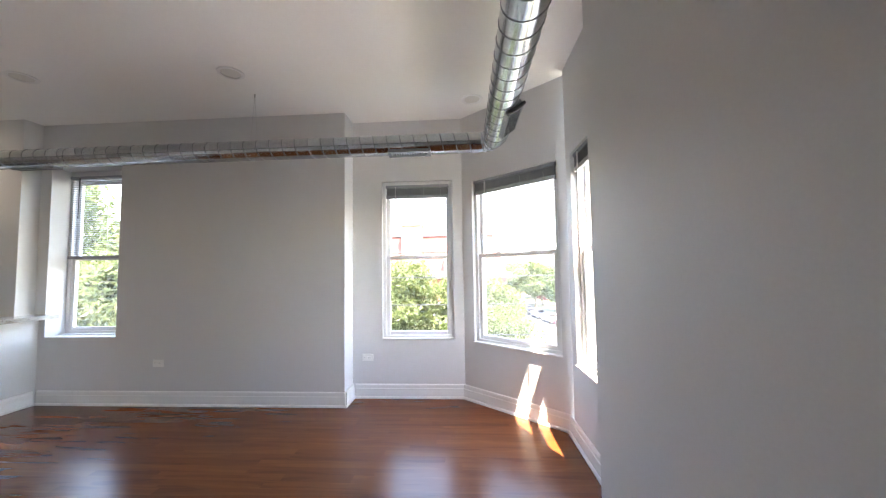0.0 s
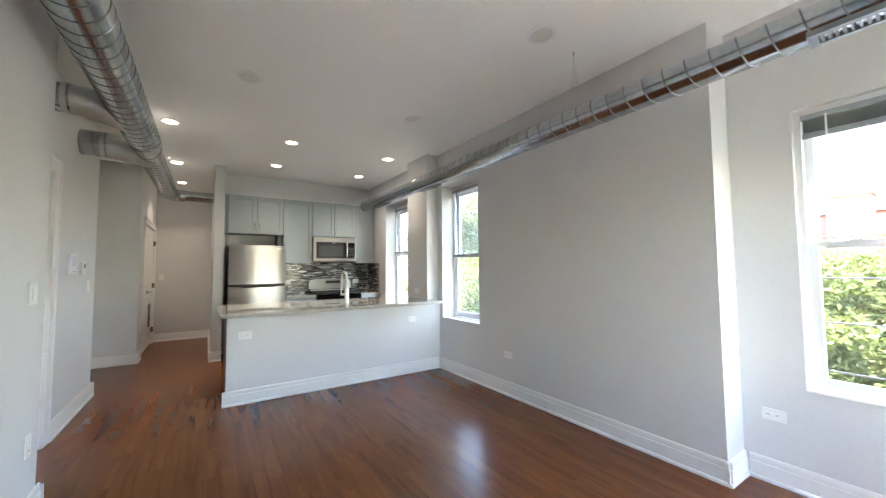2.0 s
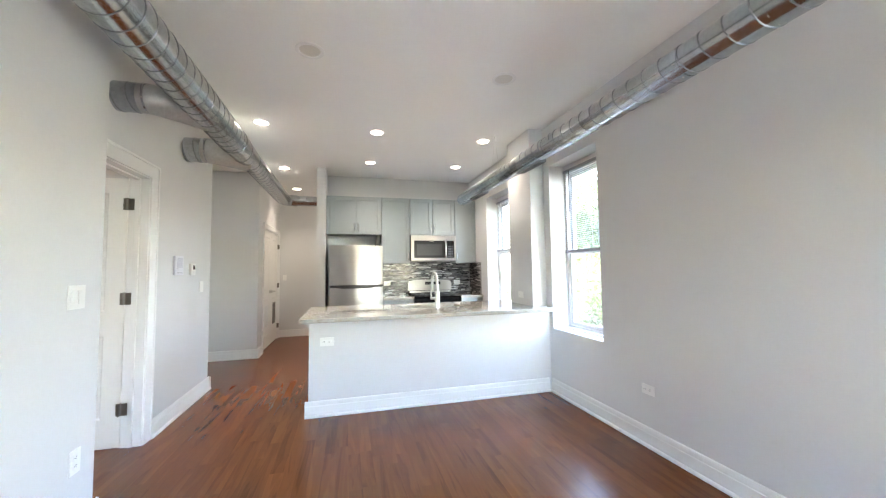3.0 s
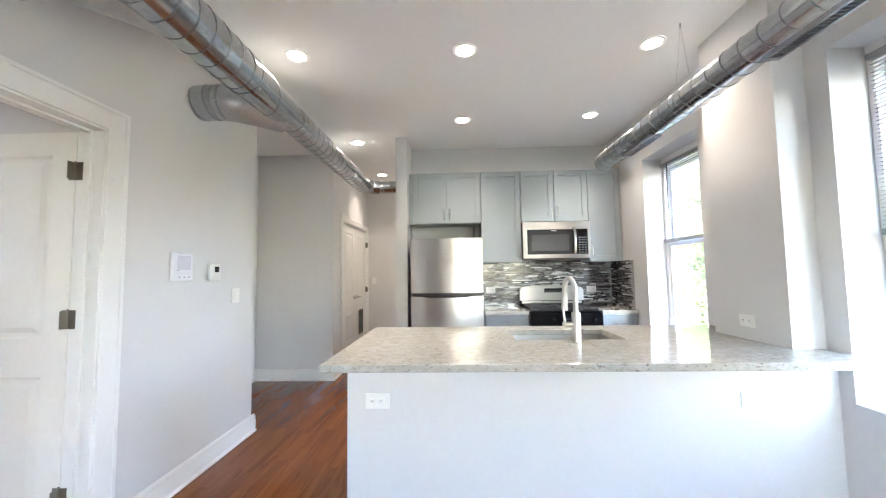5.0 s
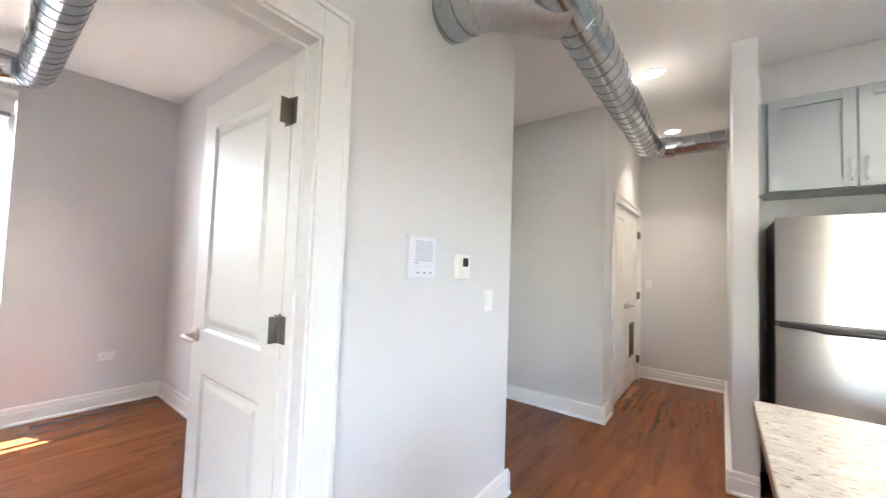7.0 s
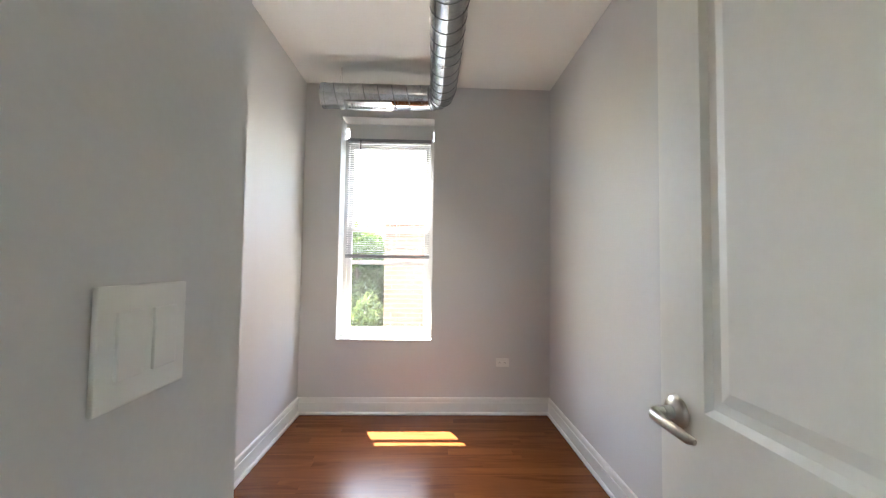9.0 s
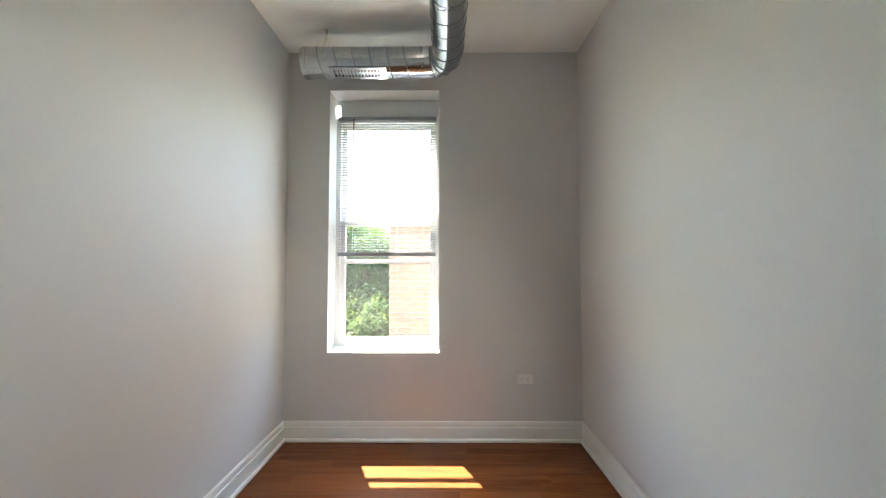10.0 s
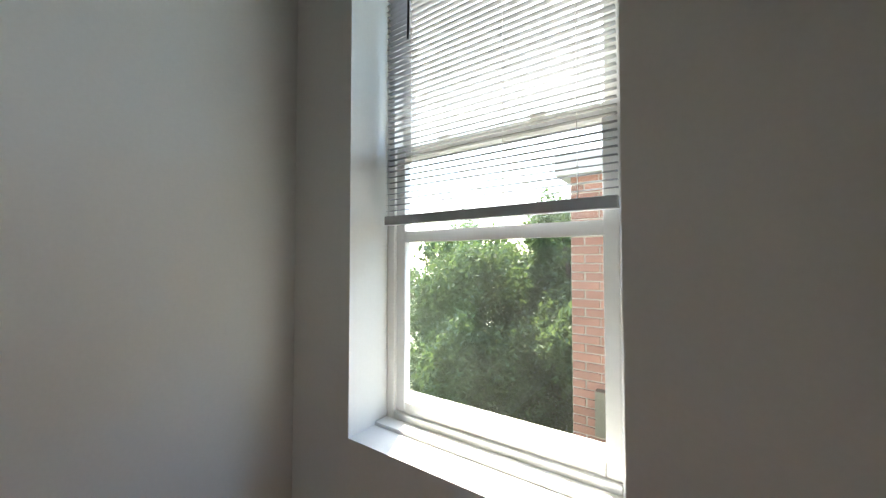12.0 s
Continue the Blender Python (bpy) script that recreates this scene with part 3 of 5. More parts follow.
def casing(name, x0, x1, z, y, out, w=0.092):
    """Flat casing with a back band round an opening on a wall face at y."""
    rows, t = [], 0.017
    for a, b, c, d in ((x0 - w, x0, 0, z + w), (x1, x1 + w, 0, z + w), (x0, x1, z, z + w)):
        rows.append((a, b, min(y, y + out * t), max(y, y + out * t), c + 0.0005, d))
    for a, b, c, d in ((x0 - w - 0.004, x0 - w + 0.016, 0, z + w + 0.004), (x1 + w - 0.016, x1 + w + 0.004, 0, z + w + 0.004), (x0 - w + 0.016, x1 + w - 0.016, z + w - 0.016, z + w + 0.004)):
        rows.append((a, b, min(y, y + out * (t + 0.007)), max(y, y + out * (t + 0.007)), c + 0.0005, d))
    o = boxes(name, rows, TRIM, bevel=0.003)
    return tagged(o, "white painted door casing with a raised back band", "door casing", kind="structure")


casing("door_casing_1", D_B[0] + 0.012, D_B[1] - 0.012, 2.09, WF, 1, 0.11)
casing("door_casing_2", D_B[0] + 0.012, D_B[1] + 0.0, 2.09, WF - 0.13, -1, 0.035)
tagged(boxes("door_jamb", [(D_B[0] + 0.001, D_B[0] + 0.02, WF - 0.135, WF + 0.005, 0, 2.08), (D_B[1] - 0.02, D_B[1] - 0.001, WF - 0.135, WF + 0.005, 0, 2.08), (D_B[0] + 0.001, D_B[1] - 0.001, WF - 0.135, WF + 0.005, 2.08, 2.099),
                     (D_B[0] + 0.02, D_B[0] + 0.031, WF - 0.09, WF - 0.055, 0, 2.08), (D_B[1] - 0.031, D_B[1] - 0.02, WF - 0.09, WF - 0.055, 0, 2.08), (D_B[0] + 0.031, D_B[1] - 0.031, WF - 0.09, WF - 0.055, 2.068, 2.08)], TRIM, bevel=0.002), "white painted door jamb with stops", "door jamb", kind="structure")
d1 = thing("door_1", "white moulded two-panel door standing wide open into the bedroom", "door", pose(D_B[0] + 0.004, WF - 0.138, 0.01, 0, 0, -90), kind="structure")
leaf = door_leaf(0.775, 2.065, d1)
lever(leaf, 0.722, 1.0, 1, -1)
lever(leaf, 0.722, 1.0, -1, -1)
for z in (0.28, 1.12, 1.86):
    hinge(d1, -0.004, 0.024, z)

casing("door_casing_3", D_H[0] + 0.012, D_H[1] - 0.012, 2.08, 0.395, 1, 0.075)
tagged(boxes("door_jamb", [(D_H[0] + 0.001, D_H[0] + 0.02, 0.285, 0.4, 0, 2.07), (D_H[1] - 0.02, D_H[1] - 0.001, 0.285, 0.4, 0, 2.07), (D_H[0] + 0.001, D_H[1] - 0.001, 0.285, 0.4, 2.07, 2.089)], TRIM), "white painted closet door jamb", "door jamb", kind="structure")
for i, (x, rot, reach) in enumerate(((D_H[1] - 0.022, 180, -1), (D_H[0] + 0.022, 0, -1))):
    d = thing("door_%d" % (i + 2), "white moulded closet door with a vent grille in its lower panel", "door", pose(x, 0.365, 0.012, 0, 0, rot), kind="structure")
    lf = door_leaf(0.645, 2.05, d, panels=[(0.2, 0.86), (1.02, 1.93)])
    side = -1 if rot == 180 else 1
    lever(lf, 0.585, 0.96, side, reach)
    bm = bmesh.new()
    yy = side * 0.019
    box(bm, 0.19, 0.455, min(yy, yy + side * 0.006), max(yy, yy + side * 0.006), 0.34, 0.36), box(bm, 0.19, 0.455, min(yy, yy + side * 0.006), max(yy, yy + side * 0.006), 0.72, 0.74)
    for k in range(14):
        xx = 0.195 + k * 0.0192
        box(bm, xx, xx + 0.008, min(yy, yy + side * 0.006), max(yy, yy + side * 0.006), 0.36, 0.72)
    part("vent_grille", bm, HINGE if i else TRIM, lf, "slotted vent grille")
    for z in (0.25, 1.05, 1.82):
        hinge(d, 0.004, side * 0.022, z)


# ---- ducts ----
def pipe(parent, p0, p1, r, r1=None, pitch=0.115):
    """A spiral-seam sheet metal pipe."""
    p0, p1 = Vector(p0), Vector(p1)
    bm = bmesh.new()
    cyl(bm, p0, p1, r, r1, 40)
    ob = part("pipe", bm, GALV, parent, "", True)
    d = p1 - p0
    q = d.to_track_quat("Z", "Y").to_matrix()
    turns = d.length / pitch
    n = max(8, int(turns * 22))
    pts = []
    for i in range(n + 1):
        u = i / n
        rr = (r + ((r1 or r) - r) * u) * 1.004
        a = 2 * math.pi * turns * u
        pts.append(p0 + d * u + q @ Vector((rr * math.cos(a), rr * math.sin(a), 0)))
    bm = bmesh.new()
    tube(bm, pts, 0.0034, 5)
    part("spiral_seam", bm, SEAM, ob, "", True)
    return ob


def collar(parent, p, d, r, w=0.02):
    bm = bmesh.new()
    d = Vector(d).normalized()
    p = Vector(p)
    cyl(bm, p - d * w, p + d * w, r * 1.025, None, 40)
    ob = part("collar", bm, GALV, parent, "", True)
    q = d.to_track_quat("Z", "Y").to_matrix()
    for k in range(6):
        bm = bmesh.new()
        v = q @ Vector((math.cos(k * 1.05 + 0.3), math.sin(k * 1.05 + 0.3), 0))
        cyl(bm, p + v * r * 1.02, p + v * (r * 1.02 + 0.005), 0.005, 0.004, 8)
        part("screw_head", bm, NICKEL, ob)


def elbow(parent, a, b, c, r):
    """A gored bend of four pieces from a round the corner b to c."""
    a, b, c = Vector(a), Vector(b), Vector(c)
    pts = [(1 - u) ** 2 * a + 2 * u * (1 - u) * b + u * u * c for u in (0, 0.28, 0.5, 0.72, 1)]
    bm = bmesh.new()
    tube(bm, pts, r, 40)
    ob = part("elbow", bm, GALV, parent, "", False)
    for p0, p1 in zip(pts[1:-1], pts[2:]):
        bm = bmesh.new()
        i = pts.index(p0)
        dd = (pts[i + 1] - pts[i - 1]).normalized() * 0.004
        cyl(bm, p0 - dd, p0 + dd, r * 1.02, None, 40)
        part("elbow_seam", bm, SEAM, ob, "", True)


def register(parent, p, along, out, length, width=0.085, metal=None):
    """A slotted air register saddled on a duct."""
    along, out = Vector(along).normalized(), Vector(out).normalized()
    side = along.cross(out)
    m = Matrix.Translation(p) @ Matrix((along, side, out)).transposed().to_4x4()
    bm = bmesh.new()
    L, W = length / 2, width / 2
    for b in ((-L, L, -W, -W + 0.016), (-L, L, W - 0.016, W), (-L, -L + 0.03, -W + 0.016, W - 0.016), (L - 0.03, L, -W + 0.016, W - 0.016)):
        box(bm, *b, -0.045, 0.006)
    bmesh.ops.transform(bm, matrix=m, verts=bm.verts)
    frame_ob = part("register_frame", bm, metal or GALV, parent, "slotted register frame")
    bm = bmesh.new()
    box(bm, -L + 0.03, L - 0.03, -W + 0.016, W - 0.016, -0.04, -0.03)
    bmesh.ops.transform(bm, matrix=m, verts=bm.verts)
    part("register_well", bm, DARK, frame_ob, "dark register opening")
    n = int((length - 0.06) / 0.022)
    for i in range(n):
        bm = bmesh.new()
        x = -L + 0.03 + (i + 0.5) * 0.022
        box(bm, x - 0.004, x + 0.004, -W + 0.016, W - 0.016, -0.02, 0.003)
        bmesh.ops.transform(bm, matrix=m, verts=bm.verts)
        part("register_slat", bm, metal or GALV, frame_ob)


def hanger(parent, x, y, z, r, along):
    """A wire hung from a ceiling eye round the duct."""
    bm = bmesh.new()
    u = Vector(along).normalized().cross(Vector((0, 0, 1)))
    c = Vector((x, y, z))
    top = Vector((x, y, TOP))
    for s in (-1, 1):
        pts = [top - Vector((0, 0, 0.015)), c + u * s * r * 0.6 + Vector((0, 0, r * 0.85)), c + u * s * r * 1.02, c + u * s * r * 0.7 - Vector((0, 0, r * 0.74)), c - Vector((0, 0, r * 1.02))]
        tube(bm, pts, 0.001, 5)
    cyl(bm, top, top - Vector((0, 0, 0.03)), 0.005, seg=8)
    part("hanger_wire", bm, NICKEL, parent)


DN, DZ, DE = 3.44, 2.388, 1.925
du = thing("air_duct", "galvanised spiral air duct hung below the ceiling along the wall", "air duct", pose(0, 0, 0))
R1, R2, R3 = 0.085, 0.086, 0.098
pipe(du, (-4.34, DN, DZ), (-1.95, DN, DZ), R1)
pipe(du, (-1.95, DN, DZ), (-1.8, DN, DZ), R1, R2, 0.3)
pipe(du, (-1.8, DN, DZ), (DE - 0.16, DN, DZ), R2)
collar(du, (-1.95, DN, DZ), (1, 0, 0), R1)
collar(du, (-0.62, DN, DZ), (1, 0, 0), R2)
collar(du, (-3.1, DN, DZ), (1, 0, 0), R1)
elbow(du, (DE - 0.16, DN, DZ), (DE, DN, DZ), (DE, DN - 0.17, DZ), R2)
collar(du, (DE - 0.16, DN, DZ), (1, 0, 0), R2, 0.012)
pipe(du, (DE, DN - 0.17, DZ), (DE, 0.95, DZ), R3)
elbow(du, (DE, 0.95, DZ), (DE, 0.68, DZ + 0.08), (1.70, 0.68, DZ + 0.16), R3)
bm = bmesh.new()
lathe(bm, [(R1 * 1.02, 0.0), (R1 * 1.03, 0.03), (R1 * 0.98, 0.036), (R1 * 0.6, 0.034)], 40, Matrix.Translation((-4.335, DN, DZ)) @ Matrix.Rotation(radians(-90), 4, "Y"))
part("end_cap", bm, GALV, du, "", True)
register(du, (1.20, DN - 0.03, DZ - R2 * 1.02), (1, 0, 0), (0, -0.25, -1), 0.36, metal=SEAM)
register(du, (-2.3, DN + 0.02, DZ - R1 * 1.03), (1, 0, 0), (0, 0.1, -1), 0.42, metal=SEAM)
register(du, (-3.67, DN + 0.0, DZ - R1 * 1.03), (1, 0, 0), (0, 0.0, -1), 0.46, metal=SEAM)
register(du, (DE + R3 * 0.70, 2.85, DZ - R3 * 0.84), (0, 1, 0), (0.6, 0, -0.8), 0.42, 0.13)
bm = bmesh.new()
tube(bm, [(DE + R3 * 0.2, 2.63, DZ - R3 * 1.08), (DE + R3 * 0.6, 2.632, DZ - R3 * 0.98), (DE + R3 * 1.0, 2.628, DZ - R3 * 0.68), (DE + R3 * 1.3, 2.63, DZ - R3 * 0.42)], [0.012, 0.014, 0.014, 0.011], 10)
part("foam_gasket", bm, DARK, du, "black foam strip at the end of the register", True)
for x, r in ((-0.2, R2), (-3.1, R1)):
    hanger(du, x, DN, DZ, r, (1, 0, 0))

DS, SZ = 0.69, 2.575
dm = thing("air_duct", "larger galvanised spiral air duct along the hall ceiling", "air duct", pose(0, 0, 0))
R4, R5 = 0.127, 0.109
pipe(dm, (1.70, DS, SZ), (-2.95, DS, SZ), R4)
pipe(dm, (-2.95, DS, SZ), (-3.6, DS, SZ), R4, R5, 0.4)
collar(dm, (-2.95, DS, SZ), (1, 0, 0), R4)
collar(dm, (-3.6, DS, SZ), (1, 0, 0), R5)
pipe(dm, (-3.6, DS, SZ), (-5.75, DS, SZ), R5)
elbow(dm, (-5.75, DS, SZ), (-5.95, DS, SZ), (-5.95, DS + 0.2, SZ), R5 * 0.9)
pipe(dm, (-5.95, DS + 0.2, SZ), (-5.95, 1.30, SZ), R5 * 0.8)
for x, xe, r in ((-2.1, -2.38, 0.1), (-3.23, -3.48, 0.118)):
    bm = bmesh.new()
    tube(bm, [(xe, DS - 0.02, SZ), (xe * 0.6 + x * 0.4, DS - 0.12, SZ - 0.01), (x - 0.02, DS - 0.24, SZ - 0.03), (x, DS - 0.32, SZ - 0.03), (x, DS - 0.34, SZ - 0.03)], [r * 1.25, r * 1.15, r * 1.06, r * 1.02, r * 1.01], 32)
    part("branch_takeoff", bm, GALV_MATT, dm, "", True)
    pipe(dm, (x, DS - 0.30, SZ - 0.03), (x, WF - 0.002, SZ - 0.03), r, None, 0.09)
    collar(dm, (x, DS - 0.30, SZ - 0.03), (0, 1, 0), r, 0.006)

db = thing("air_duct", "galvanised spiral air duct with a slotted register above the bedroom window", "air duct", pose(0, 0, 0))
RB, BX, BY, BZ = 0.1, -2.12, -2.85, 2.665
pipe(db, (BX, WF - 0.132, BZ), (BX, BY + 0.17, BZ), RB)
collar(db, (BX, -2.2, BZ), (0, 1, 0), RB)
elbow(db, (BX, BY + 0.17, BZ), (BX, BY, BZ), (BX + 0.17, BY, BZ), RB)
collar(db, (BX + 0.17, BY, BZ), (1, 0, 0), RB, 0.012)
pipe(db, (BX + 0.17, BY, BZ), (-1.17, BY, BZ), RB)
bm = bmesh.new()
lathe(bm, [(RB * 1.02, 0.0), (RB * 1.03, 0.03), (RB * 0.98, 0.036), (RB * 0.6, 0.034)], 40, Matrix.Translation((-1.175, BY, BZ)) @ Matrix.Rotation(radians(90), 4, "Y"))
part("end_cap", bm, GALV, db, "", True)
register(db, (-1.52, BY + 0.045, BZ - RB * 0.93), (1, 0, 0), (0, 0.45, -1), 0.38)
hanger(db, -1.29, BY, BZ, RB, (1, 0, 0))


# ---- ceiling lights ----
def downlight(x, y, lit, label, r=0.085, watts=0.0):
    o = thing("recessed_light", label, "ceiling light", pose(x, y, TOP), group="recessed ceiling lights")
    bm = bmesh.new()
    lathe(bm, [(r * 0.72, 0.012), (r * 0.74, -0.004), (r * 0.9, -0.008), (r, -0.004), (r * 1.01, 0.0)], 36)
    part("trim_ring", bm, TRIM, o, "", True)
    bm = bmesh.new()
    lathe(bm, [(0.001, -0.001), (r * 0.5, -0.001), (r * 0.72, -0.0005), (r * 0.73, 0.004)], 36)
    part("lens", bm, LENS_ON if lit else LENS_OFF, o, "glowing lens" if lit else "unlit frosted lens", True)
    if lit:
        la = bpy.data.lights.new("downlight", "AREA")
        la.shape, la.size, la.energy, la.color = "DISK", r * 1.3, watts or LAMP_W, (1.0, 0.93, 0.85)
        la.spread = radians(104)
        lo = new("lamp", la)
        lo.matrix_world = pose(x, y, TOP - 0.012)
        lo.parent, lo.matrix_parent_inverse = o, o.matrix_world.inverted()


LAMP_W = 0.14
for x, y in ((-3.29, 0.86), (-3.30, 2.07), (-3.30, 3.37), (-4.48, 2.07), (-4.45, 3.36), (-5.04, 0.82), (-6.48, 0.82)):
    downlight(x, y, True, "lit white recessed light in the ceiling")
downlight(-1.92, -1.86, True, "lit white recessed light in the bedroom ceiling", watts=0.22)
for x, y in ((-1.85, 1.475), (-1.88, 3.0), (-0.19, 3.09), (1.75, 3.72)):
    downlight(x, y, False, "unlit white recessed light in the ceiling", 0.1)


# ---- wall plates ----
def plate(name, label, m, w=0.072, h=0.115, slots=(), rockers=0):
    """A cover plate; local x along the wall, y into the room, z up."""
    o = thing(name, label, name.replace("_", " "), m, group="wall plates")
    boxes("cover", [(-w / 2, w / 2, 0, 0.006, -h / 2, h / 2)], PLATE, o, bevel=0.002)
    for k in range(rockers):
        x = (k - (rockers - 1) / 2) * 0.046
        boxes("rocker", [(x - 0.0165, x + 0.0165, 0.005, 0.0095, -0.033, 0.033)], PLATE, o, bevel=0.0015)
    for k, (x, z) in enumerate(slots):
        face = boxes("receptacle", [(x - 0.017, x + 0.017, 0.005, 0.0085, z - 0.0145, z + 0.0145)], PLATE, o, bevel=0.003)
        boxes("slot", [(x - 0.004, x + 0.004, 0.0085, 0.0092, z + 0.004, z + 0.0058), (x - 0.003, x + 0.003, 0.0085, 0.0092, z - 0.0058, z - 0.004), (x + 0.007, x + 0.011, 0.0085, 0.0092, z - 0.002, z + 0.002)], DARK, face)
    return o


SL = ((-0.022, 0), (0.022, 0))
def on_n(x, y, z): return pose(x, y, z, 0, 0, 180)
plate("wall_outlet", "white horizontal double outlet low on the wall", on_n(-1.43, 3.889, 0.415), 0.115, 0.072, SL)
plate("wall_outlet", "white horizontal double outlet low on the wall", on_n(0.63, 4.149, 0.41), 0.115, 0.072, SL)
plate("wall_outlet", "white horizontal double outlet low on the bedroom wall", pose(-2.69, BED_S + 0.001, 0.445), 0.115, 0.072, SL)
plate("wall_outlet", "white horizontal double outlet on the breakfast bar", pose(-2.749, 1.56, 0.67, 0, 0, -90), 0.125, 0.078, SL)
plate("blank_plate", "white blank cover plate on the breakfast bar", pose(-2.749, 3.46, 0.675, 0, 0, -90), 0.115, 0.072)
plate("wall_outlet", "white horizontal double outlet above the counter", on_n(-3.08, 3.719, 1.02), 0.115, 0.072, SL)
plate("light_switch", "white double rocker switch on the wall", pose(-1.37, 0.451, 1.21), 0.117, 0.117, (), 2)
plate("wall_outlet", "white outlet low on the wall", pose(-1.41, 0.451, 0.41), 0.072, 0.115, ((0, 0.02), (0, -0.02)))
plate("light_switch", "white rocker switch near the wall corner", pose(-3.675, WF + 0.001, 1.175), 0.1, 0.117, (), 1)
plate("light_switch", "white rocker switch on the hall end wall", pose(-7.299, 0.50, 1.21, 0, 0, -90), 0.072, 0.115, (), 1)
plate("light_switch", "white double rocker switch beside the bedroom door", pose(-1.743, -0.315, 1.22, 0, 0, 90), 0.117, 0.117, (), 2)
th = thing("thermostat", "white wall thermostat with a small dark display", "thermostat", pose(-3.40, WF + 0.001, 1.36))
boxes("housing", [(-0.055, 0.055, 0, 0.025, -0.06, 0.06)], PLATE, th, bevel=0.006)
boxes("display", [(-0.035, 0.012, 0.025, 0.0262, 0.0, 0.042)], SCREEN, th, "dark display")
for k in range(2):
    boxes("button", [(-0.035 + k * 0.03, -0.015 + k * 0.03, 0.025, 0.0275, -0.035, -0.022)], PLATE, th, bevel=0.001)
tk = thing("wall_intercom", "white intercom panel with a speaker grille and rows of buttons", "intercom", pose(-3.09, WF + 0.001, 1.395))
boxes("housing", [(-0.088, 0.088, 0, 0.02, -0.09, 0.09)], PAPER, tk, bevel=0.006)
boxes("grille", [(-0.062, 0.048, 0.02, 0.0207, -0.018, 0.07)], PALE_INK, tk, "pale lilac speaker grille", bevel=0.0003)
for k in range(11):
    boxes("grille_slot", [(-0.058, 0.044, 0.0207, 0.0212, 0.062 - k * 0.0072, 0.0645 - k * 0.0072)], PAPER, tk)
boxes("print_line", [(0.03, 0.055, 0.02, 0.0206, -0.0265, -0.0235)], INK, tk)
for c in range(3):
    boxes("print_line", [(0.02 - c * 0.042, 0.042 - c * 0.042, 0.02, 0.0206, -0.042, -0.0395)], PALE_INK, tk)
    boxes("button", [(0.026 - c * 0.042, 0.037 - c * 0.042, 0.02, 0.0225, -0.071, -0.064)], INK, tk, bevel=0.001)


# ---- breakfast bar ----
bar = structure("bar_wall", [(-2.87, -2.75, 1.40, 3.888, 0.0, 0.872)], WALL, "light grey painted half wall of the breakfast bar", "half wall")
CT, CB = 0.911, 0.873
top = thing("bar_worktop", "pale speckled granite worktop with a sink cut-out", "worktop")
SX0, SX1, SY0, SY1 = -3.50, -3.11, 2.345, 3.02
bm = bmesh.new()
xs, ys = [-3.68, -3.50, -3.362, -3.11, -2.80, -2.523], [1.335, 2.345, 3.02, 3.718, 3.888]
grid_v = {}
def gv(x, y, z):
    return grid_v.setdefault((x, y, z), bm.verts.new((x, y, z)) if (x, y, z) not in grid_v else grid_v[(x, y, z)])
solid = set()
for i in range(len(xs) - 1):
    for j in range(len(ys) - 1):
        cx, cy = (xs[i] + xs[i + 1]) / 2, (ys[j] + ys[j + 1]) / 2
        if (SX0 < cx < SX1 and SY0 < cy < SY1) or (-3.362 < cx < -2.80 and cy > 3.718):
            continue
        solid.add((i, j))
for i, j in solid:
    x0, x1, y0, y1 = xs[i], xs[i + 1], ys[j], ys[j + 1]
    bm.faces.new([gv(x0, y0, CT), gv(x1, y0, CT), gv(x1, y1, CT), gv(x0, y1, CT)])
    bm.faces.new([gv(x0, y1, CB), gv(x1, y1, CB), gv(x1, y0, CB), gv(x0, y0, CB)])
    for di, dj, a, b in ((-1, 0, (x0, y0), (x0, y1)), (1, 0, (x1, y1), (x1, y0)), (0, -1, (x1, y0), (x0, y0)), (0, 1, (x0, y1), (x1, y1))):
        if (i + di, j + dj) not in solid:
            bm.faces.new([gv(*a, CB), gv(*b, CB), gv(*b, CT), gv(*a, CT)])
bmesh.ops.recalc_face_normals(bm, faces=bm.faces)
edges = [e for e in bm.edges if len(e.link_faces) == 2 and e.calc_face_angle(0) > 0.5]
bmesh.ops.bevel(bm, geom=edges, offset=0.005, segments=2, affect="EDGES", profile=0.6)
part("slab", bm, GRANITE, top)
sink = thing("kitchen_sink", "undermount stainless steel sink in the bar worktop", "sink", pose((SX0 + SX1) / 2, (SY0 + SY1) / 2, CB - 0.002))
bm = bmesh.new()
w, l = (SX1 - SX0) / 2 + 0.006, (SY1 - SY0) / 2 + 0.006
box(bm, -w, w, -l, l, -0.2, 0.0)
bm.faces.ensure_lookup_table()
bmesh.ops.delete(bm, geom=[max(bm.faces, key=lambda f: f.calc_center_median().z)], context="FACES")
bmesh.ops.bevel(bm, geom=[e for e in bm.edges if len(e.link_faces) == 2], offset=0.03, segments=3, affect="EDGES")
part("bowl", bm, STEEL, sink, "", True)
bm = bmesh.new()
lathe(bm, [(0.045, -0.1985), (0.045, -0.196), (0.03, -0.197), (0.02, -0.1985)], 24)
part("drain", bm, CHROME, sink, "", True)
fa = thing("kitchen_faucet", "brushed nickel pull-down faucet with a tall arched spout", "faucet", pose(-3.03, 2.69, CT))
bm = bmesh.new()
lathe(bm, [(0.030, 0.0), (0.030, 0.005), (0.0265, 0.008), (0.0265, 0.168), (0.0255, 0.172), (0.018, 0.174)], 28)
part("body", bm, NICKEL, fa, "", True)
bm = bmesh.new()
arc = [(0, 0, 0.13), (0, 0, 0.27)] + [(-0.075 + 0.075 * math.cos(a), -0.02 * (1 - math.cos(a)) / 2, 0.29 + 0.085 * math.sin(a)) for a in [k * math.pi / 12 for k in range(13)]] + [(-0.151, -0.02, 0.25)]
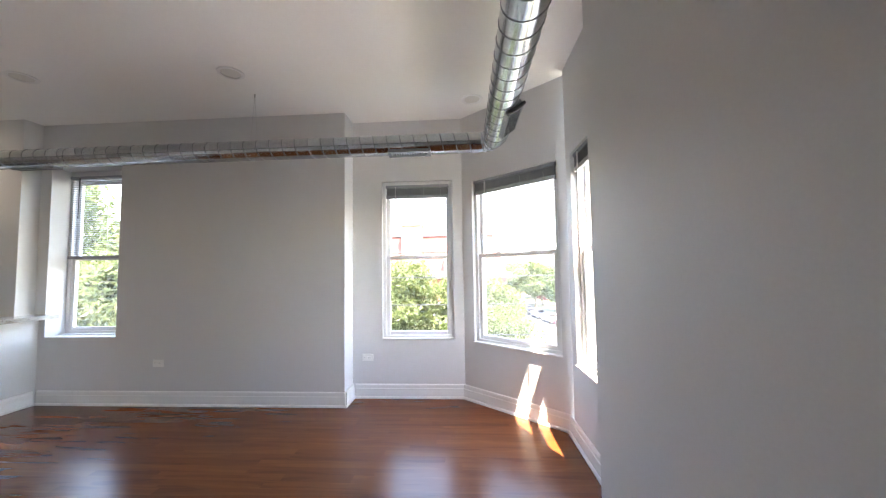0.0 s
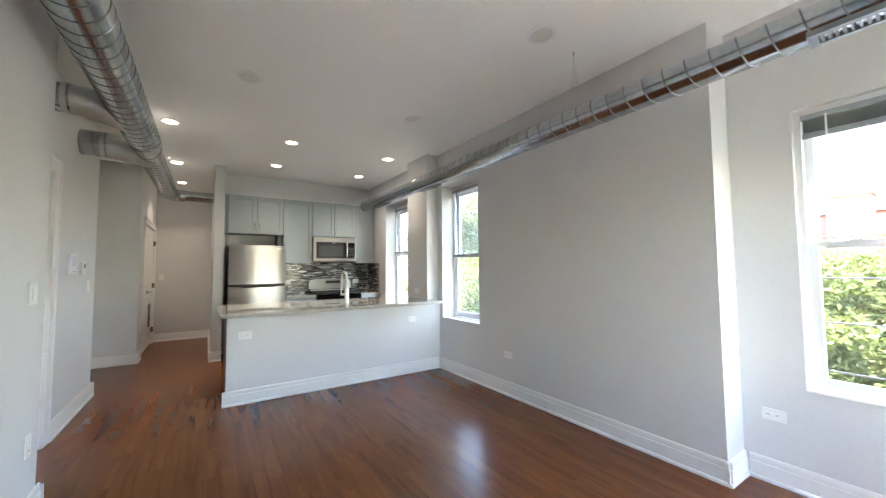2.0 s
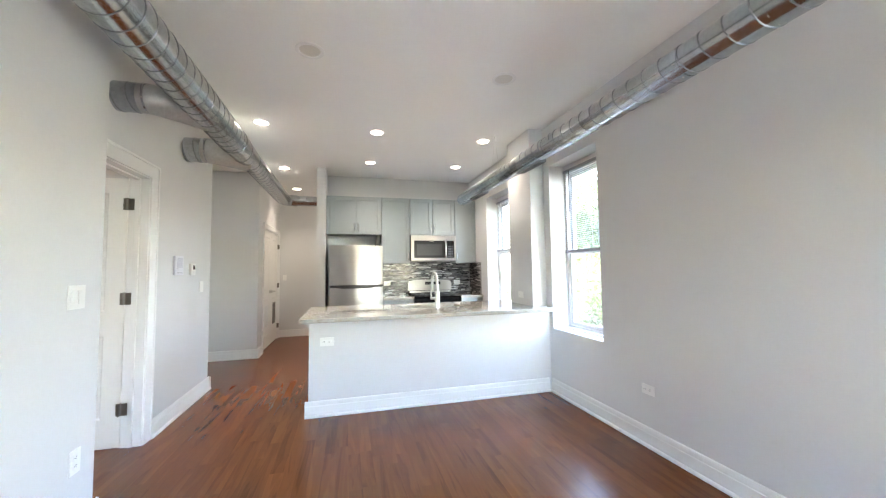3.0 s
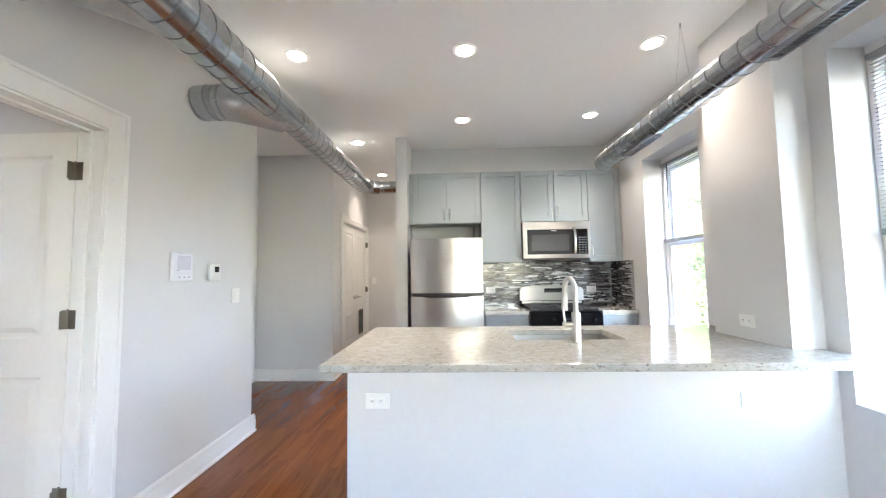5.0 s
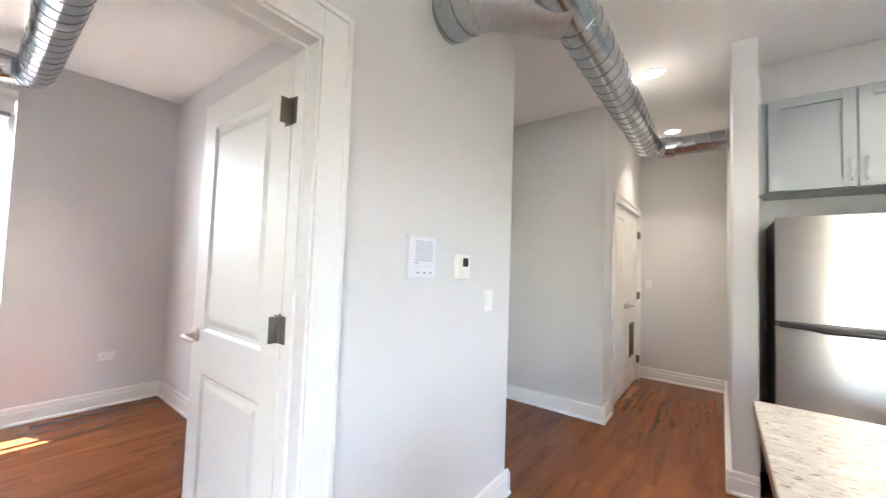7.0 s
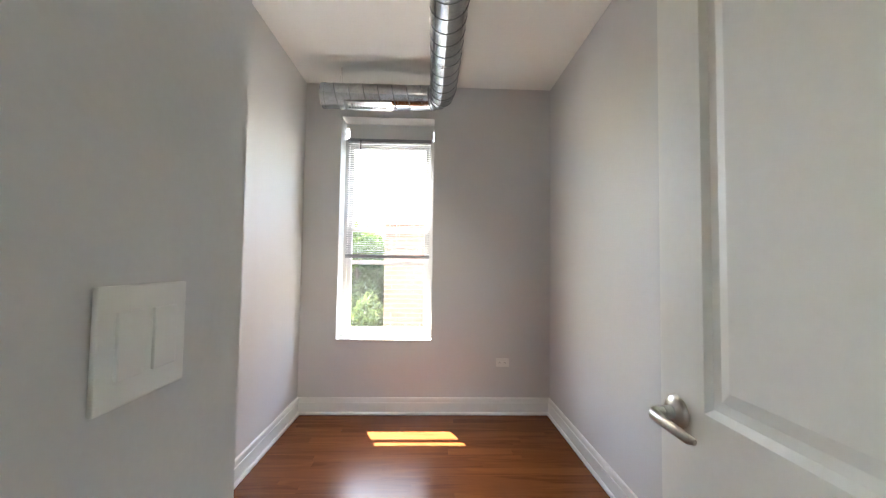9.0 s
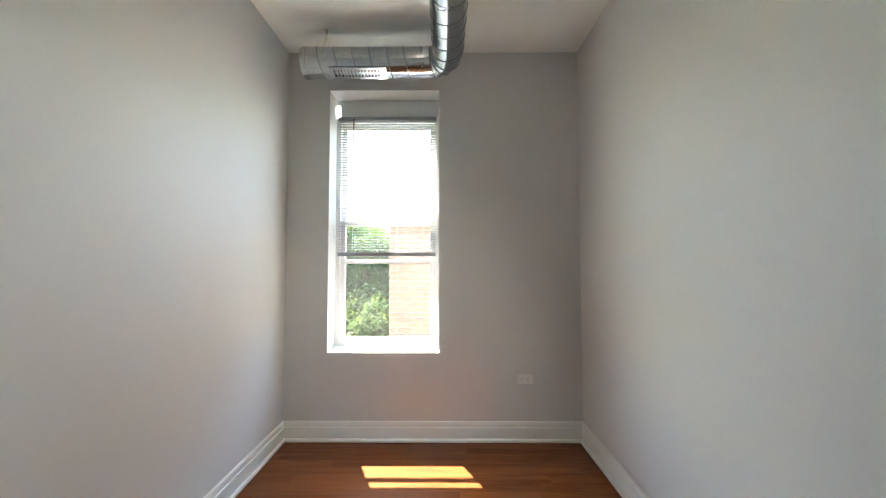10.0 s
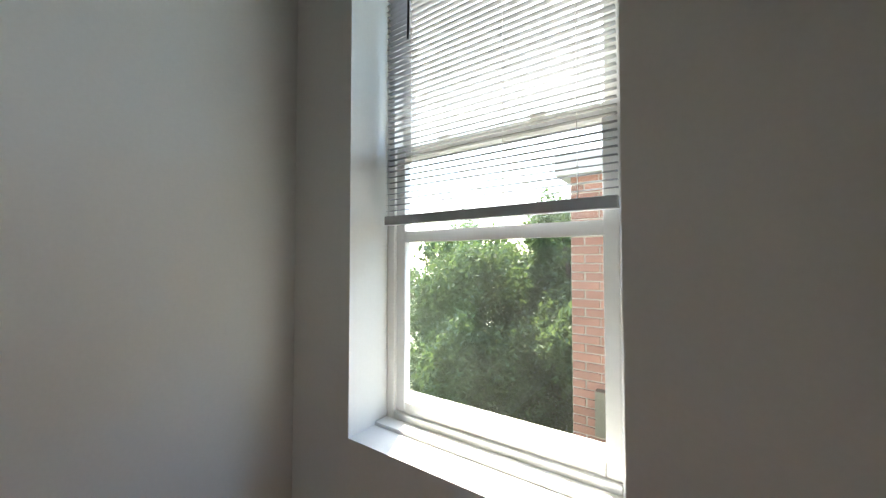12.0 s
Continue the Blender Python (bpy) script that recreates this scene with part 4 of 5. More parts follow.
tube(bm, arc, 0.0155, 18)
part("spout", bm, NICKEL, fa, "", True)
bm = bmesh.new()
tube(bm, [(-0.151, -0.02, 0.262), (-0.152, -0.02, 0.25), (-0.155, -0.02, 0.18), (-0.156, -0.02, 0.172)], [0.015, 0.018, 0.021, 0.018], 18)
part("spray_head", bm, NICKEL, fa, "", True)
bm = bmesh.new()
tube(bm, [(0, -0.015, 0.105), (0, -0.075, 0.105), (0, -0.079, 0.105)], [0.0145, 0.0145, 0.012], 18)
tube(bm, [(0, -0.066, 0.104), (0, -0.069, 0.14), (0, -0.075, 0.205), (0, -0.076, 0.209)], [0.0075, 0.007, 0.0062, 0.004], 12)
part("handle", bm, NICKEL, fa, "", True)


# ---- cabinets ----
def bar_pull(parent, m, length):
    bm = bmesh.new()
    tube(bm, [(0, 0, 0), (0, 0.024, 0.004), (0, 0.03, 0.014), (0, 0.03, length - 0.014), (0, 0.024, length - 0.004), (0, 0, length)], 0.0052, 10)
    bmesh.ops.transform(bm, matrix=m, verts=bm.verts)
    part("handle", bm, CHROME, parent, "slim chrome bar pull", True)


def shaker_door(parent, name, y0, y1, z0, z1, x, handle=None):
    """A shaker front looking towards +x; handle: ('v', y) or ('h', z)."""
    g, s = 0.0035, 0.06 if z1 - z0 > 0.25 else 0.045
    y0, y1, z0, z1 = y0 + g, y1 - g, z0 + g, z1 - g
    d = boxes(name, [(x - 0.03, x + 0.005, y0 + 0.002, y1 - 0.002, z0 + 0.002, z1 - 0.002)], CAB, parent)
    for a, b in ((y0, y0 + s), (y1 - s, y1)):
        boxes("stile", [(x + 0.001, x + 0.020, a, b, z0, z1)], CAB, d, bevel=0.0012)
    for a, b in ((z0, z0 + s), (z1 - s, z1)):
        boxes("rail", [(x + 0.001, x + 0.0195, y0 + s, y1 - s, a, b)], CAB, d, bevel=0.0012)
    if handle:
        if handle[0] == "v":
            bar_pull(d, pose(x + 0.019, handle[1], z0 + 0.035, 0, 0, -90), 0.13)
        else:
            bar_pull(d, pose(x + 0.019, (y0 + y1) / 2 - 0.065, (z0 + z1) / 2, 0, 0, -90) @ pose(0, 0, 0, 0, -90, 0), 0.13)
    return d


def wall_cabinet(y0, y1, z0, z1, doors, label):
    c = thing("wall_cabinet", label, "cabinet", pose(0, 0, 0), group="upper kitchen cabinets")
    boxes("body", [(-5.358, -5.079, y0 + 0.001, y1 - 0.001, z0, z1)], CAB, c, bevel=0.001)
    for a, b, h in doors:
        shaker_door(c, "door", a, b, z0, z1, -5.049, ("v", h))
    return c


CTOP = 2.51
wall_cabinet(1.483, 2.277, 1.906, CTOP, [(1.483, 1.88, 1.85), (1.88, 2.277, 1.91)], "grey-blue shaker wall cabinet with two doors above the refrigerator")
wall_cabinet(2.277, 2.741, 1.44, CTOP, [(2.277, 2.741, 2.712)], "tall grey-blue shaker wall cabinet with one door")
wall_cabinet(2.741, 3.512, 1.906, CTOP, [(2.741, 3.126, 3.096), (3.126, 3.512, 3.156)], "grey-blue shaker wall cabinet with two doors above the microwave")
wall_cabinet(3.512, 3.886, 1.44, CTOP, [(3.512, 3.886, 3.542)], "tall grey-blue shaker wall cabinet beside the window wall")
boxes_ob = boxes("scribe", [(-5.2, -5.06, 1.432, 1.482, 1.9, CTOP)], CAB)
tagged(boxes_ob, "grey-blue filler strip beside the wall cabinet", "filler strip")


def base_cabinet(y0, y1, label):
    c = thing("base_cabinet", label, "cabinet", pose(0, 0, 0), group="lower kitchen cabinets")
    boxes("body", [(-5.358, -4.794, y0, y1, 0.1, 0.872)], CAB, c)
    boxes("toe_kick", [(-5.3, -4.83, y0, y1, 0.0, 0.1)], DARK, c)
    shaker_door(c, "drawer", y0, y1, 0.70, 0.868, -4.764, ("h", 0))
    shaker_door(c, "door", y0, y1, 0.104, 0.695, -4.764, ("v", y1 - 0.04))


base_cabinet(2.285, 2.742, "grey-blue shaker base cabinet with a drawer beside the range")
base_cabinet(3.514, 3.886, "grey-blue shaker base cabinet with a drawer by the window wall")
for a, b in ((2.28, 2.742), (3.514, 3.888)):
    tagged(boxes("worktop", [(-5.358, -4.722, a, b, CB, CT)], GRANITE, bevel=0.004), "pale speckled granite worktop beside the range", "worktop", "kitchen worktops")
for k, (a, b) in enumerate(((1.45, 2.05), (2.05, 3.05), (3.05, 3.66))):
    c = thing("base_cabinet", "grey-blue base cabinet under the breakfast bar", "cabinet", pose(0, 0, 0), group="bar cabinets")
    boxes("body", [(-3.60, -2.872, a, b, 0.1, 0.66 if k == 1 else 0.872)], CAB, c)
    boxes("toe_kick", [(-3.54, -2.88, a, b, 0.0, 0.1)], DARK, c)
    boxes("door", [(-3.62, -3.601, a + 0.002, b - 0.002, 0.104, 0.866)], CAB, c, bevel=0.002)
tagged(boxes("end_panel", [(-3.62, -2.872, 1.405, 1.448, 0.0, 0.872)], DARK, bevel=0.002), "dark end panel of the breakfast bar", "panel")

# ---- refrigerator ----
fr = thing("refrigerator", "stainless steel refrigerator with a freezer on top", "refrigerator", pose(0, 0, 0))
FY0, FY1, FX = 1.489, 2.266, -4.70
boxes("body", [(-5.33, FX - 0.065, FY0 + 0.006, FY1 - 0.006, 0.02, 1.70)], DARK, fr, "black sides", bevel=0.004)


def steel_door(name, z0, z1):
    bm = bmesh.new()
    n = 14
    prof = [(FY0 + (FY1 - FY0) * i / n, FX - 0.006 + 0.020 * (1 - (2 * i / n - 1) ** 2)) for i in range(n + 1)]
    rings = [[bm.verts.new((x, y, z)) for y, x in prof] + [bm.verts.new((FX - 0.06, FY1, z)), bm.verts.new((FX - 0.06, FY0, z))] for z in (z0, z1)]
    m = len(rings[0])
    for i in range(m):
        bm.faces.new((rings[0][i], rings[0][(i + 1) % m], rings[1][(i + 1) % m], rings[1][i]))
    bm.faces.new(rings[0]), bm.faces.new(rings[1])
    bmesh.ops.recalc_face_normals(bm, faces=bm.faces)
    return part(name, bm, STEEL, fr, "", True)


up, low = steel_door("freezer_door", 1.118, 1.703), steel_door("fridge_door", 0.06, 1.085)
for pr, z in ((up, 1.106), (low, 1.092)):
    bm = bmesh.new()
    tube(bm, [(FX + 0.004, FY0 + 0.02, z), (FX + 0.018, FY0 + 0.12, z), (FX + 0.026, FY0 + 0.2, z - 0.008), (FX + 0.026, FY1 - 0.2, z - 0.008), (FX + 0.018, FY1 - 0.12, z), (FX + 0.004, FY1 - 0.02, z)], [0.009, 0.012, 0.016, 0.016, 0.012, 0.009], 12)
    part("handle", bm, DARK, pr, "black scooped handle", True)
boxes("badge", [(FX + 0.0085, FX + 0.0115, FY1 - 0.13, FY1 - 0.05, 1.645, 1.662)], PLATE, up)
boxes("gap_strip", [(FX - 0.055, FX + 0.0, FY0 + 0.01, FY1 - 0.01, 1.086, 1.117)], DARK, fr)
boxes("hinge_cover", [(FX - 0.09, FX - 0.02, FY1 - 0.09, FY1 - 0.02, 1.703, 1.722)], DARK, fr)
tagged(boxes("wall_bracket", [(-5.35, -5.1, 2.2, 2.262, 1.724, 1.9)], DARK, bevel=0.004), "small black box standing on top of the refrigerator", "box")

# ---- microwave ----
mw = thing("microwave", "stainless steel over-the-range microwave with a curved handle", "microwave", pose(0, 0, 0))
MY0, MY1, MZ0, MZ1, MX = 2.745, 3.507, 1.478, 1.893, -4.99
boxes("body", [(-5.356, MX, MY0, MY1, MZ0, MZ1)], DARK, mw, bevel=0.003)
face = boxes("front", [(MX, MX + 0.022, MY0, MY1, MZ1 - 0.085, MZ1), (MX, MX + 0.022, MY0, MY1, MZ0, MZ0 + 0.045), (MX, MX + 0.022, MY0, MY0 + 0.05, MZ0 + 0.045, MZ1 - 0.085), (MX, MX + 0.022, MY1 - 0.03, MY1, MZ0 + 0.045, MZ1 - 0.085)], STEEL, mw, bevel=0.002)
boxes("window", [(MX + 0.002, MX + 0.018, MY0 + 0.05, MY1 - 0.17, MZ0 + 0.045, MZ1 - 0.085)], SCREEN, mw, "dark glass door window")
boxes("window_screen", [(MX + 0.0182, MX + 0.0192, MY0 + 0.1, MY1 - 0.24, MZ0 + 0.085, MZ1 - 0.145)], node_mat("microwave_mesh", (0.055, 0.057, 0.06), 0.25, var=0.1), mw)
pad = boxes("control_panel", [(MX + 0.002, MX + 0.02, MY1 - 0.168, MY1 - 0.03, MZ0 + 0.045, MZ1 - 0.085)], BLACK, mw, "black keypad")
for r in range(7):
    for c in range(3):
        boxes("key", [(MX + 0.02, MX + 0.0207, MY1 - 0.135 + c * 0.033, MY1 - 0.113 + c * 0.033, MZ0 + 0.06 + r * 0.028, MZ0 + 0.07 + r * 0.028)], INK, pad)
bm = bmesh.new()
tube(bm, [(MX + 0.02, MY1 - 0.185, MZ0 + 0.05), (MX + 0.05, MY1 - 0.185, MZ0 + 0.085), (MX + 0.062, MY1 - 0.185, (MZ0 + MZ1) / 2 - 0.02), (MX + 0.05, MY1 - 0.185, MZ1 - 0.1), (MX + 0.02, MY1 - 0.185, MZ1 - 0.07)], 0.016, 14)
part("handle", bm, CHROME, mw, "curved steel handle", True)
boxes("badge", [(MX + 0.0182, MX + 0.0195, (MY0 + MY1) / 2 - 0.06, (MY0 + MY1) / 2 - 0.0, MZ1 - 0.105, MZ1 - 0.097)], STEEL, mw)

# ---- range ----
rg = thing("gas_range", "black gas range with a stainless back panel and cast iron grates", "range", pose(0, 0, 0))
RY0, RY1, RX = 2.75, 3.507, -4.70
boxes("body", [(-5.35, RX - 0.03, RY0, RY1, 0.03, 0.895)], BLACK, rg, bevel=0.003)
boxes("oven_door", [(RX - 0.03, RX + 0.005, RY0 + 0.005, RY1 - 0.005, 0.2, 0.72)], SCREEN, rg, bevel=0.006)
boxes("drawer", [(RX - 0.03, RX + 0.0, RY0 + 0.005, RY1 - 0.005, 0.05, 0.19)], BLACK, rg, bevel=0.004)
bm = bmesh.new()
tube(bm, [(RX + 0.005, RY0 + 0.06, 0.67), (RX + 0.045, RY0 + 0.07, 0.675), (RX + 0.045, RY1 - 0.07, 0.675), (RX + 0.005, RY1 - 0.06, 0.67)], 0.011, 12)
part("oven_handle", bm, STEEL, rg, "", True)
boxes("knob_panel", [(RX - 0.03, RX + 0.008, RY0 + 0.002, RY1 - 0.002, 0.735, 0.895)], BLACK, rg, bevel=0.01)
for k in range(5):
    bm = bmesh.new()
    y = RY0 + 0.1 + k * 0.14
    lathe(bm, [(0.024, 0.0), (0.023, 0.012), (0.018, 0.016), (0.016, 0.034), (0.012, 0.036)], 20, Matrix.Translation((RX + 0.008, y, 0.82)) @ Matrix.Rotation(radians(90), 4, "Y"))
    part("knob", bm, BLACK, rg, "", True)
boxes("cooktop", [(-5.28, RX - 0.005, RY0, RY1, 0.897, 0.912)], BLACK, rg, bevel=0.004)
for k in range(2):
    y0 = RY0 + 0.03 + k * 0.355
    rows = [(-5.22, -5.20, y0, y0 + 0.34, 0.925, 0.945), (-4.76, -4.74, y0, y0 + 0.34, 0.925, 0.945), (-5.20, -4.76, y0, y0 + 0.02, 0.925, 0.945), (-5.20, -4.76, y0 + 0.32, y0 + 0.34, 0.925, 0.945), (-5.20, -4.76, y0 + 0.16, y0 + 0.18, 0.928, 0.945), (-4.99, -4.97, y0 + 0.02, y0 + 0.32, 0.928, 0.945)]
    for fx in (-5.215, -4.755):
        for fy in (y0 + 0.005, y0 + 0.335):
            rows.append((fx - 0.008, fx + 0.008, fy - 0.005, fy + 0.005, 0.912, 0.926))
    boxes("grate", rows, IRON, rg, "black cast iron grate", bevel=0.003)
    for fx in (-5.1, -4.87):
        bm = bmesh.new()
        lathe(bm, [(0.05, 0.911), (0.05, 0.918), (0.035, 0.921), (0.034, 0.93), (0.02, 0.932)], 24, Matrix.Translation((fx, y0 + 0.17, 0)))
        part("burner", bm, IRON, rg, "", True)
bm = bmesh.new()
prof = [(RY0 + 0.0, 1.10), (RY0 + 0.02, 1.135), (RY0 + 0.1, 1.152), (RY0 + 0.38, 1.16), (RY1 - 0.1, 1.152), (RY1 - 0.02, 1.135), (RY1, 1.10), (RY1, 0.98), (RY0, 0.98)]
rings = [[bm.verts.new((x, y, z)) for y, z in prof] for x in (-5.35, -5.275)]
for i in range(len(prof)):
    j = (i + 1) % len(prof)
    bm.faces.new((rings[0][i], rings[0][j], rings[1][j], rings[1][i]))
bm.faces.new(rings[0]), bm.faces.new(rings[1])
bmesh.ops.recalc_face_normals(bm, faces=bm.faces)
part("back_panel", bm, STEEL, rg, "stainless back panel")
boxes("display", [(-5.2745, -5.271, RY0 + 0.29, RY1 - 0.2, 1.075, 1.125)], SCREEN, rg, "dark clock display")
for k in range(6):
    boxes("key", [(-5.271, -5.2705, RY0 + 0.31 + k * 0.04, RY0 + 0.328 + k * 0.04, 1.085, 1.095)], INK, rg)
boxes("back_riser", [(-5.35, -5.285, RY0, RY1, 0.895, 0.98)], BLACK, rg, bevel=0.004)
boxes("riser_trim", [(-5.285, -5.279, RY0 + 0.02, RY1 - 0.02, 0.945, 0.972)], STEEL, rg)

# ---- backsplash outlets ----
plate("wall_outlet", "white horizontal outlet on the mosaic backsplash", pose(-5.351, 2.40, 1.11, 0, 0, -90), 0.115, 0.072, SL)
plate("wall_outlet", "white horizontal outlet on the mosaic backsplash", pose(-5.351, 3.63, 1.11, 0, 0, -90), 0.115, 0.072, SL)


# ---- outdoors ----
GZ = -7.6
ASPHALT = node_mat("asphalt", (0.06, 0.06, 0.062), 0.85, var=0.2, scale=0.5, fine=12)
CONC = node_mat("pavement_concrete", (0.27, 0.265, 0.25), 0.85, var=0.15, scale=0.4, fine=8)
GRASSY = node_mat("ground_soil_grass", (0.13, 0.14, 0.085), 0.9, var=0.35, scale=0.3, fine=6)
BRICK = node_mat("red_brick", (0.23, 0.105, 0.075), 0.85, var=0.18, scale=8, fine=70, rnd=0.16, bump=0.4, bump_scale=90)
BRICKFAR = node_mat("far_brick", (0.2, 0.075, 0.055), 0.9, var=0.2, scale=3, fine=25, stretch=(1, 1, 8))
PALEBRICK = node_mat("pale_brick", (0.24, 0.15, 0.11), 0.9, var=0.2, scale=3, fine=25, stretch=(1, 1, 8))
MORTAR = node_mat("mortar", (0.36, 0.32, 0.28), 0.9, var=0.15, scale=5, fine=60, bump=0.3)
SLATE = node_mat("roof_shingle_red", (0.2, 0.07, 0.055), 0.85, var=0.2, scale=1, fine=12, stretch=(1, 1, 10))
ROOFING = node_mat("dark_roofing", (0.1, 0.11, 0.13), 0.8, var=0.2)
BARK = node_mat("bark", (0.11, 0.085, 0.06), 0.9, var=0.3, scale=4, fine=20, bump=0.6, bump_scale=25)
LEAF = leafy_mat("leaf_green", (0.085, 0.115, 0.040), (0.18, 0.23, 0.07))
LEAF2 = leafy_mat("leaf_deep_green", (0.05, 0.085, 0.036), (0.12, 0.175, 0.055), 0.5)
tagged(boxes("ground", [(-400, 400, -400, 500, GZ - 0.5, GZ)], GRASSY), "far ground of lawns and yards below the flat", "ground", kind="structure")
ROADM = pose(11.2, 62, GZ, 0, 0, 7)
rd = boxes("road", [(-5.5, 5.5, -70, 260, 0.0, 0.03)], ASPHALT)
rd.matrix_world = ROADM
tagged(rd, "grey asphalt street with cars parked along it", "road", kind="structure")
for k, (a, b) in enumerate(((-9.0, -5.5), (5.5, 9.0))):
    pv = boxes("pavement", [(a, b, -70, 260, 0.0, 0.16)], CONC, bevel=0.0)
    pv.matrix_world = ROADM
    tagged(pv, "pale concrete pavement with a kerb beside the street", "pavement", kind="structure")
rd2 = boxes("road", [(-90, 3.5, 9, 17, 0.0, 0.02)], ASPHALT)
rd2.matrix_world = pose(0, 0, GZ)
tagged(rd2, "grey asphalt side street below the windows", "road", kind="structure")


def leaf_crown(name, centres, n, size, seed, mat, parent):
    """A crown of small creased leaves in clumps round the given centres (x, y, z, radius)."""
    rng = np.random.default_rng(seed)
    verts, faces = [], []
    for cx, cy, cz, r in centres:
        for _ in range(n):
            d = rng.normal(size=3)
            d /= np.linalg.norm(d)
            rad = r * (0.55 + 0.5 * rng.random()) * (0.8 + 0.35 * math.sin(5 * d[0] + cx) * math.cos(4 * d[1] + cy))
            p = np.array((cx, cy, cz)) + d * rad * np.array((1, 1, 0.85))
            u, v = rng.normal(size=3) + (0, 0, -0.4), rng.normal(size=3)
            u /= np.linalg.norm(u)
            v -= u * v.dot(u)
            v /= np.linalg.norm(v)
            s = size * (0.6 + 0.8 * rng.random())
            k = len(verts)
            w = np.cross(u, v) * s * 0.25
            verts += [tuple(p - u * s), tuple(p + v * s * 0.5 + w), tuple(p + u * s), tuple(p - v * s * 0.5 + w)]
            faces += [(k, k + 1, k + 2), (k, k + 2, k + 3)]
    me = bpy.data.meshes.new(name)
    me.from_pydata(verts, [], faces)
    me.materials.append(mat)
    ob = new(name, me)
    ob.parent = parent
    return ob


def tree(x, y, h, r, seed, label, n=700, size=0.11, mat=None, low=0.35):
    """A street tree h tall with a crown about r wide."""
    rng = random.Random(seed)
    t = thing("tree", label, "tree", pose(x, y, GZ), group="street trees")
    bm = bmesh.new()
    tube(bm, [(0, 0, 0), (0.05, 0, h * 0.2), (-0.04, 0.05, h * 0.42), (0.02, 0, h * 0.75)], [0.22, 0.17, 0.14, 0.05], 10)
    cs = []
    for k in range(16):
        a, f = k * 2.4 + rng.random(), rng.random()
        z = h * (low + (0.95 - low) * (k + 0.5) / 16)
        spread = r * math.sin(math.pi * min(0.96, 0.18 + 0.8 * (z / h - low) / (1 - low))) * (0.45 + 0.5 * f)
        c = (spread * math.cos(a), spread * math.sin(a), z)
        tube(bm, [(0, 0, max(h * 0.25, z - r * 0.6)), (c[0] * 0.5, c[1] * 0.5, z - r * 0.18), c], [0.07, 0.045, 0.012], 6)
        cs.append((*c, r * (0.30 + 0.2 * rng.random())))
    for k in range(6):
        cs.append((0, 0, h * (low + 0.08 + (0.78 - low) * k / 6), r * 0.5))
    part("trunk", bm, BARK, t, "", True)
    leaf_crown("crown", cs, n, size, seed, mat or LEAF, t)
    return t


tree(-0.4, 13.0, 9.2, 2.6, 3, "leafy green street tree close to the house", 2600, 0.075)
tree(2.6, 15.5, 8.6, 2.4, 4, "leafy green street tree close to the house", 2200, 0.075)
tree(-4.5, 12.0, 10.6, 2.8, 5, "tall leafy street tree outside the kitchen", 2400, 0.078)
tree(-8.5, 9.5, 11.6, 3.0, 6, "tall leafy street tree outside the kitchen", 2400, 0.078)
tree(-12.5, 11.0, 12.2, 3.2, 16, "tall leafy street tree outside the kitchen", 900, 0.12)
tree(5.2, 37.0, 6.2, 2.6, 7, "low leafy street tree beside the parked cars", 700, 0.16)
far = tree(20.5, 48.0, 9.4, 3.6, 8, "leafy street tree across the street", 700, 0.2)
rt = random.Random(11)
for k in range(16):
    m = ROADM @ pose(8.0 + rt.uniform(-1, 1) + (k % 2) * 5, -16 + k * 9 + rt.uniform(-2, 2), 0, 0, 0, rt.uniform(0, 360))
    copy_thing(far, m @ Matrix.Diagonal((1.45, 1.45, rt.uniform(0.95, 1.2), 1)))
for k in range(9):
    m = ROADM @ pose(-8.2 + rt.uniform(-1, 1), 14 + k * 14 + rt.uniform(-3, 3), 0, 0, 0, rt.uniform(0, 360))
    copy_thing(far, m)

# neighbour's trees behind the bedroom
tree(-0.2, -9.4, 10.1, 2.4, 21, "dense dark green tree close outside the bedroom window", 5600, 0.05, LEAF2, 0.2)
tree(1.7, -8.8, 9.7, 2.3, 22, "dense dark green tree close outside the bedroom window", 4400, 0.05, LEAF2, 0.2)
tree(0.7, -10.9, 10.3, 2.7, 26, "dense green tree behind the nearer trees in the yard", 2600, 0.07, LEAF2, 0.15)
tree(-2.4, -12.5, 9.4, 2.4, 23, "dense green tree in the yard behind the bedroom", 1400, 0.075, LEAF, 0.2)
tree(0.9, -12.8, 9.7, 2.8, 25, "dense green tree in the yard behind the bedroom", 2400, 0.08, LEAF, 0.2)
tree(4.2, -11.0, 9.8, 2.5, 24, "dense green tree in the yard behind the bedroom", 1200, 0.075, LEAF2, 0.2)


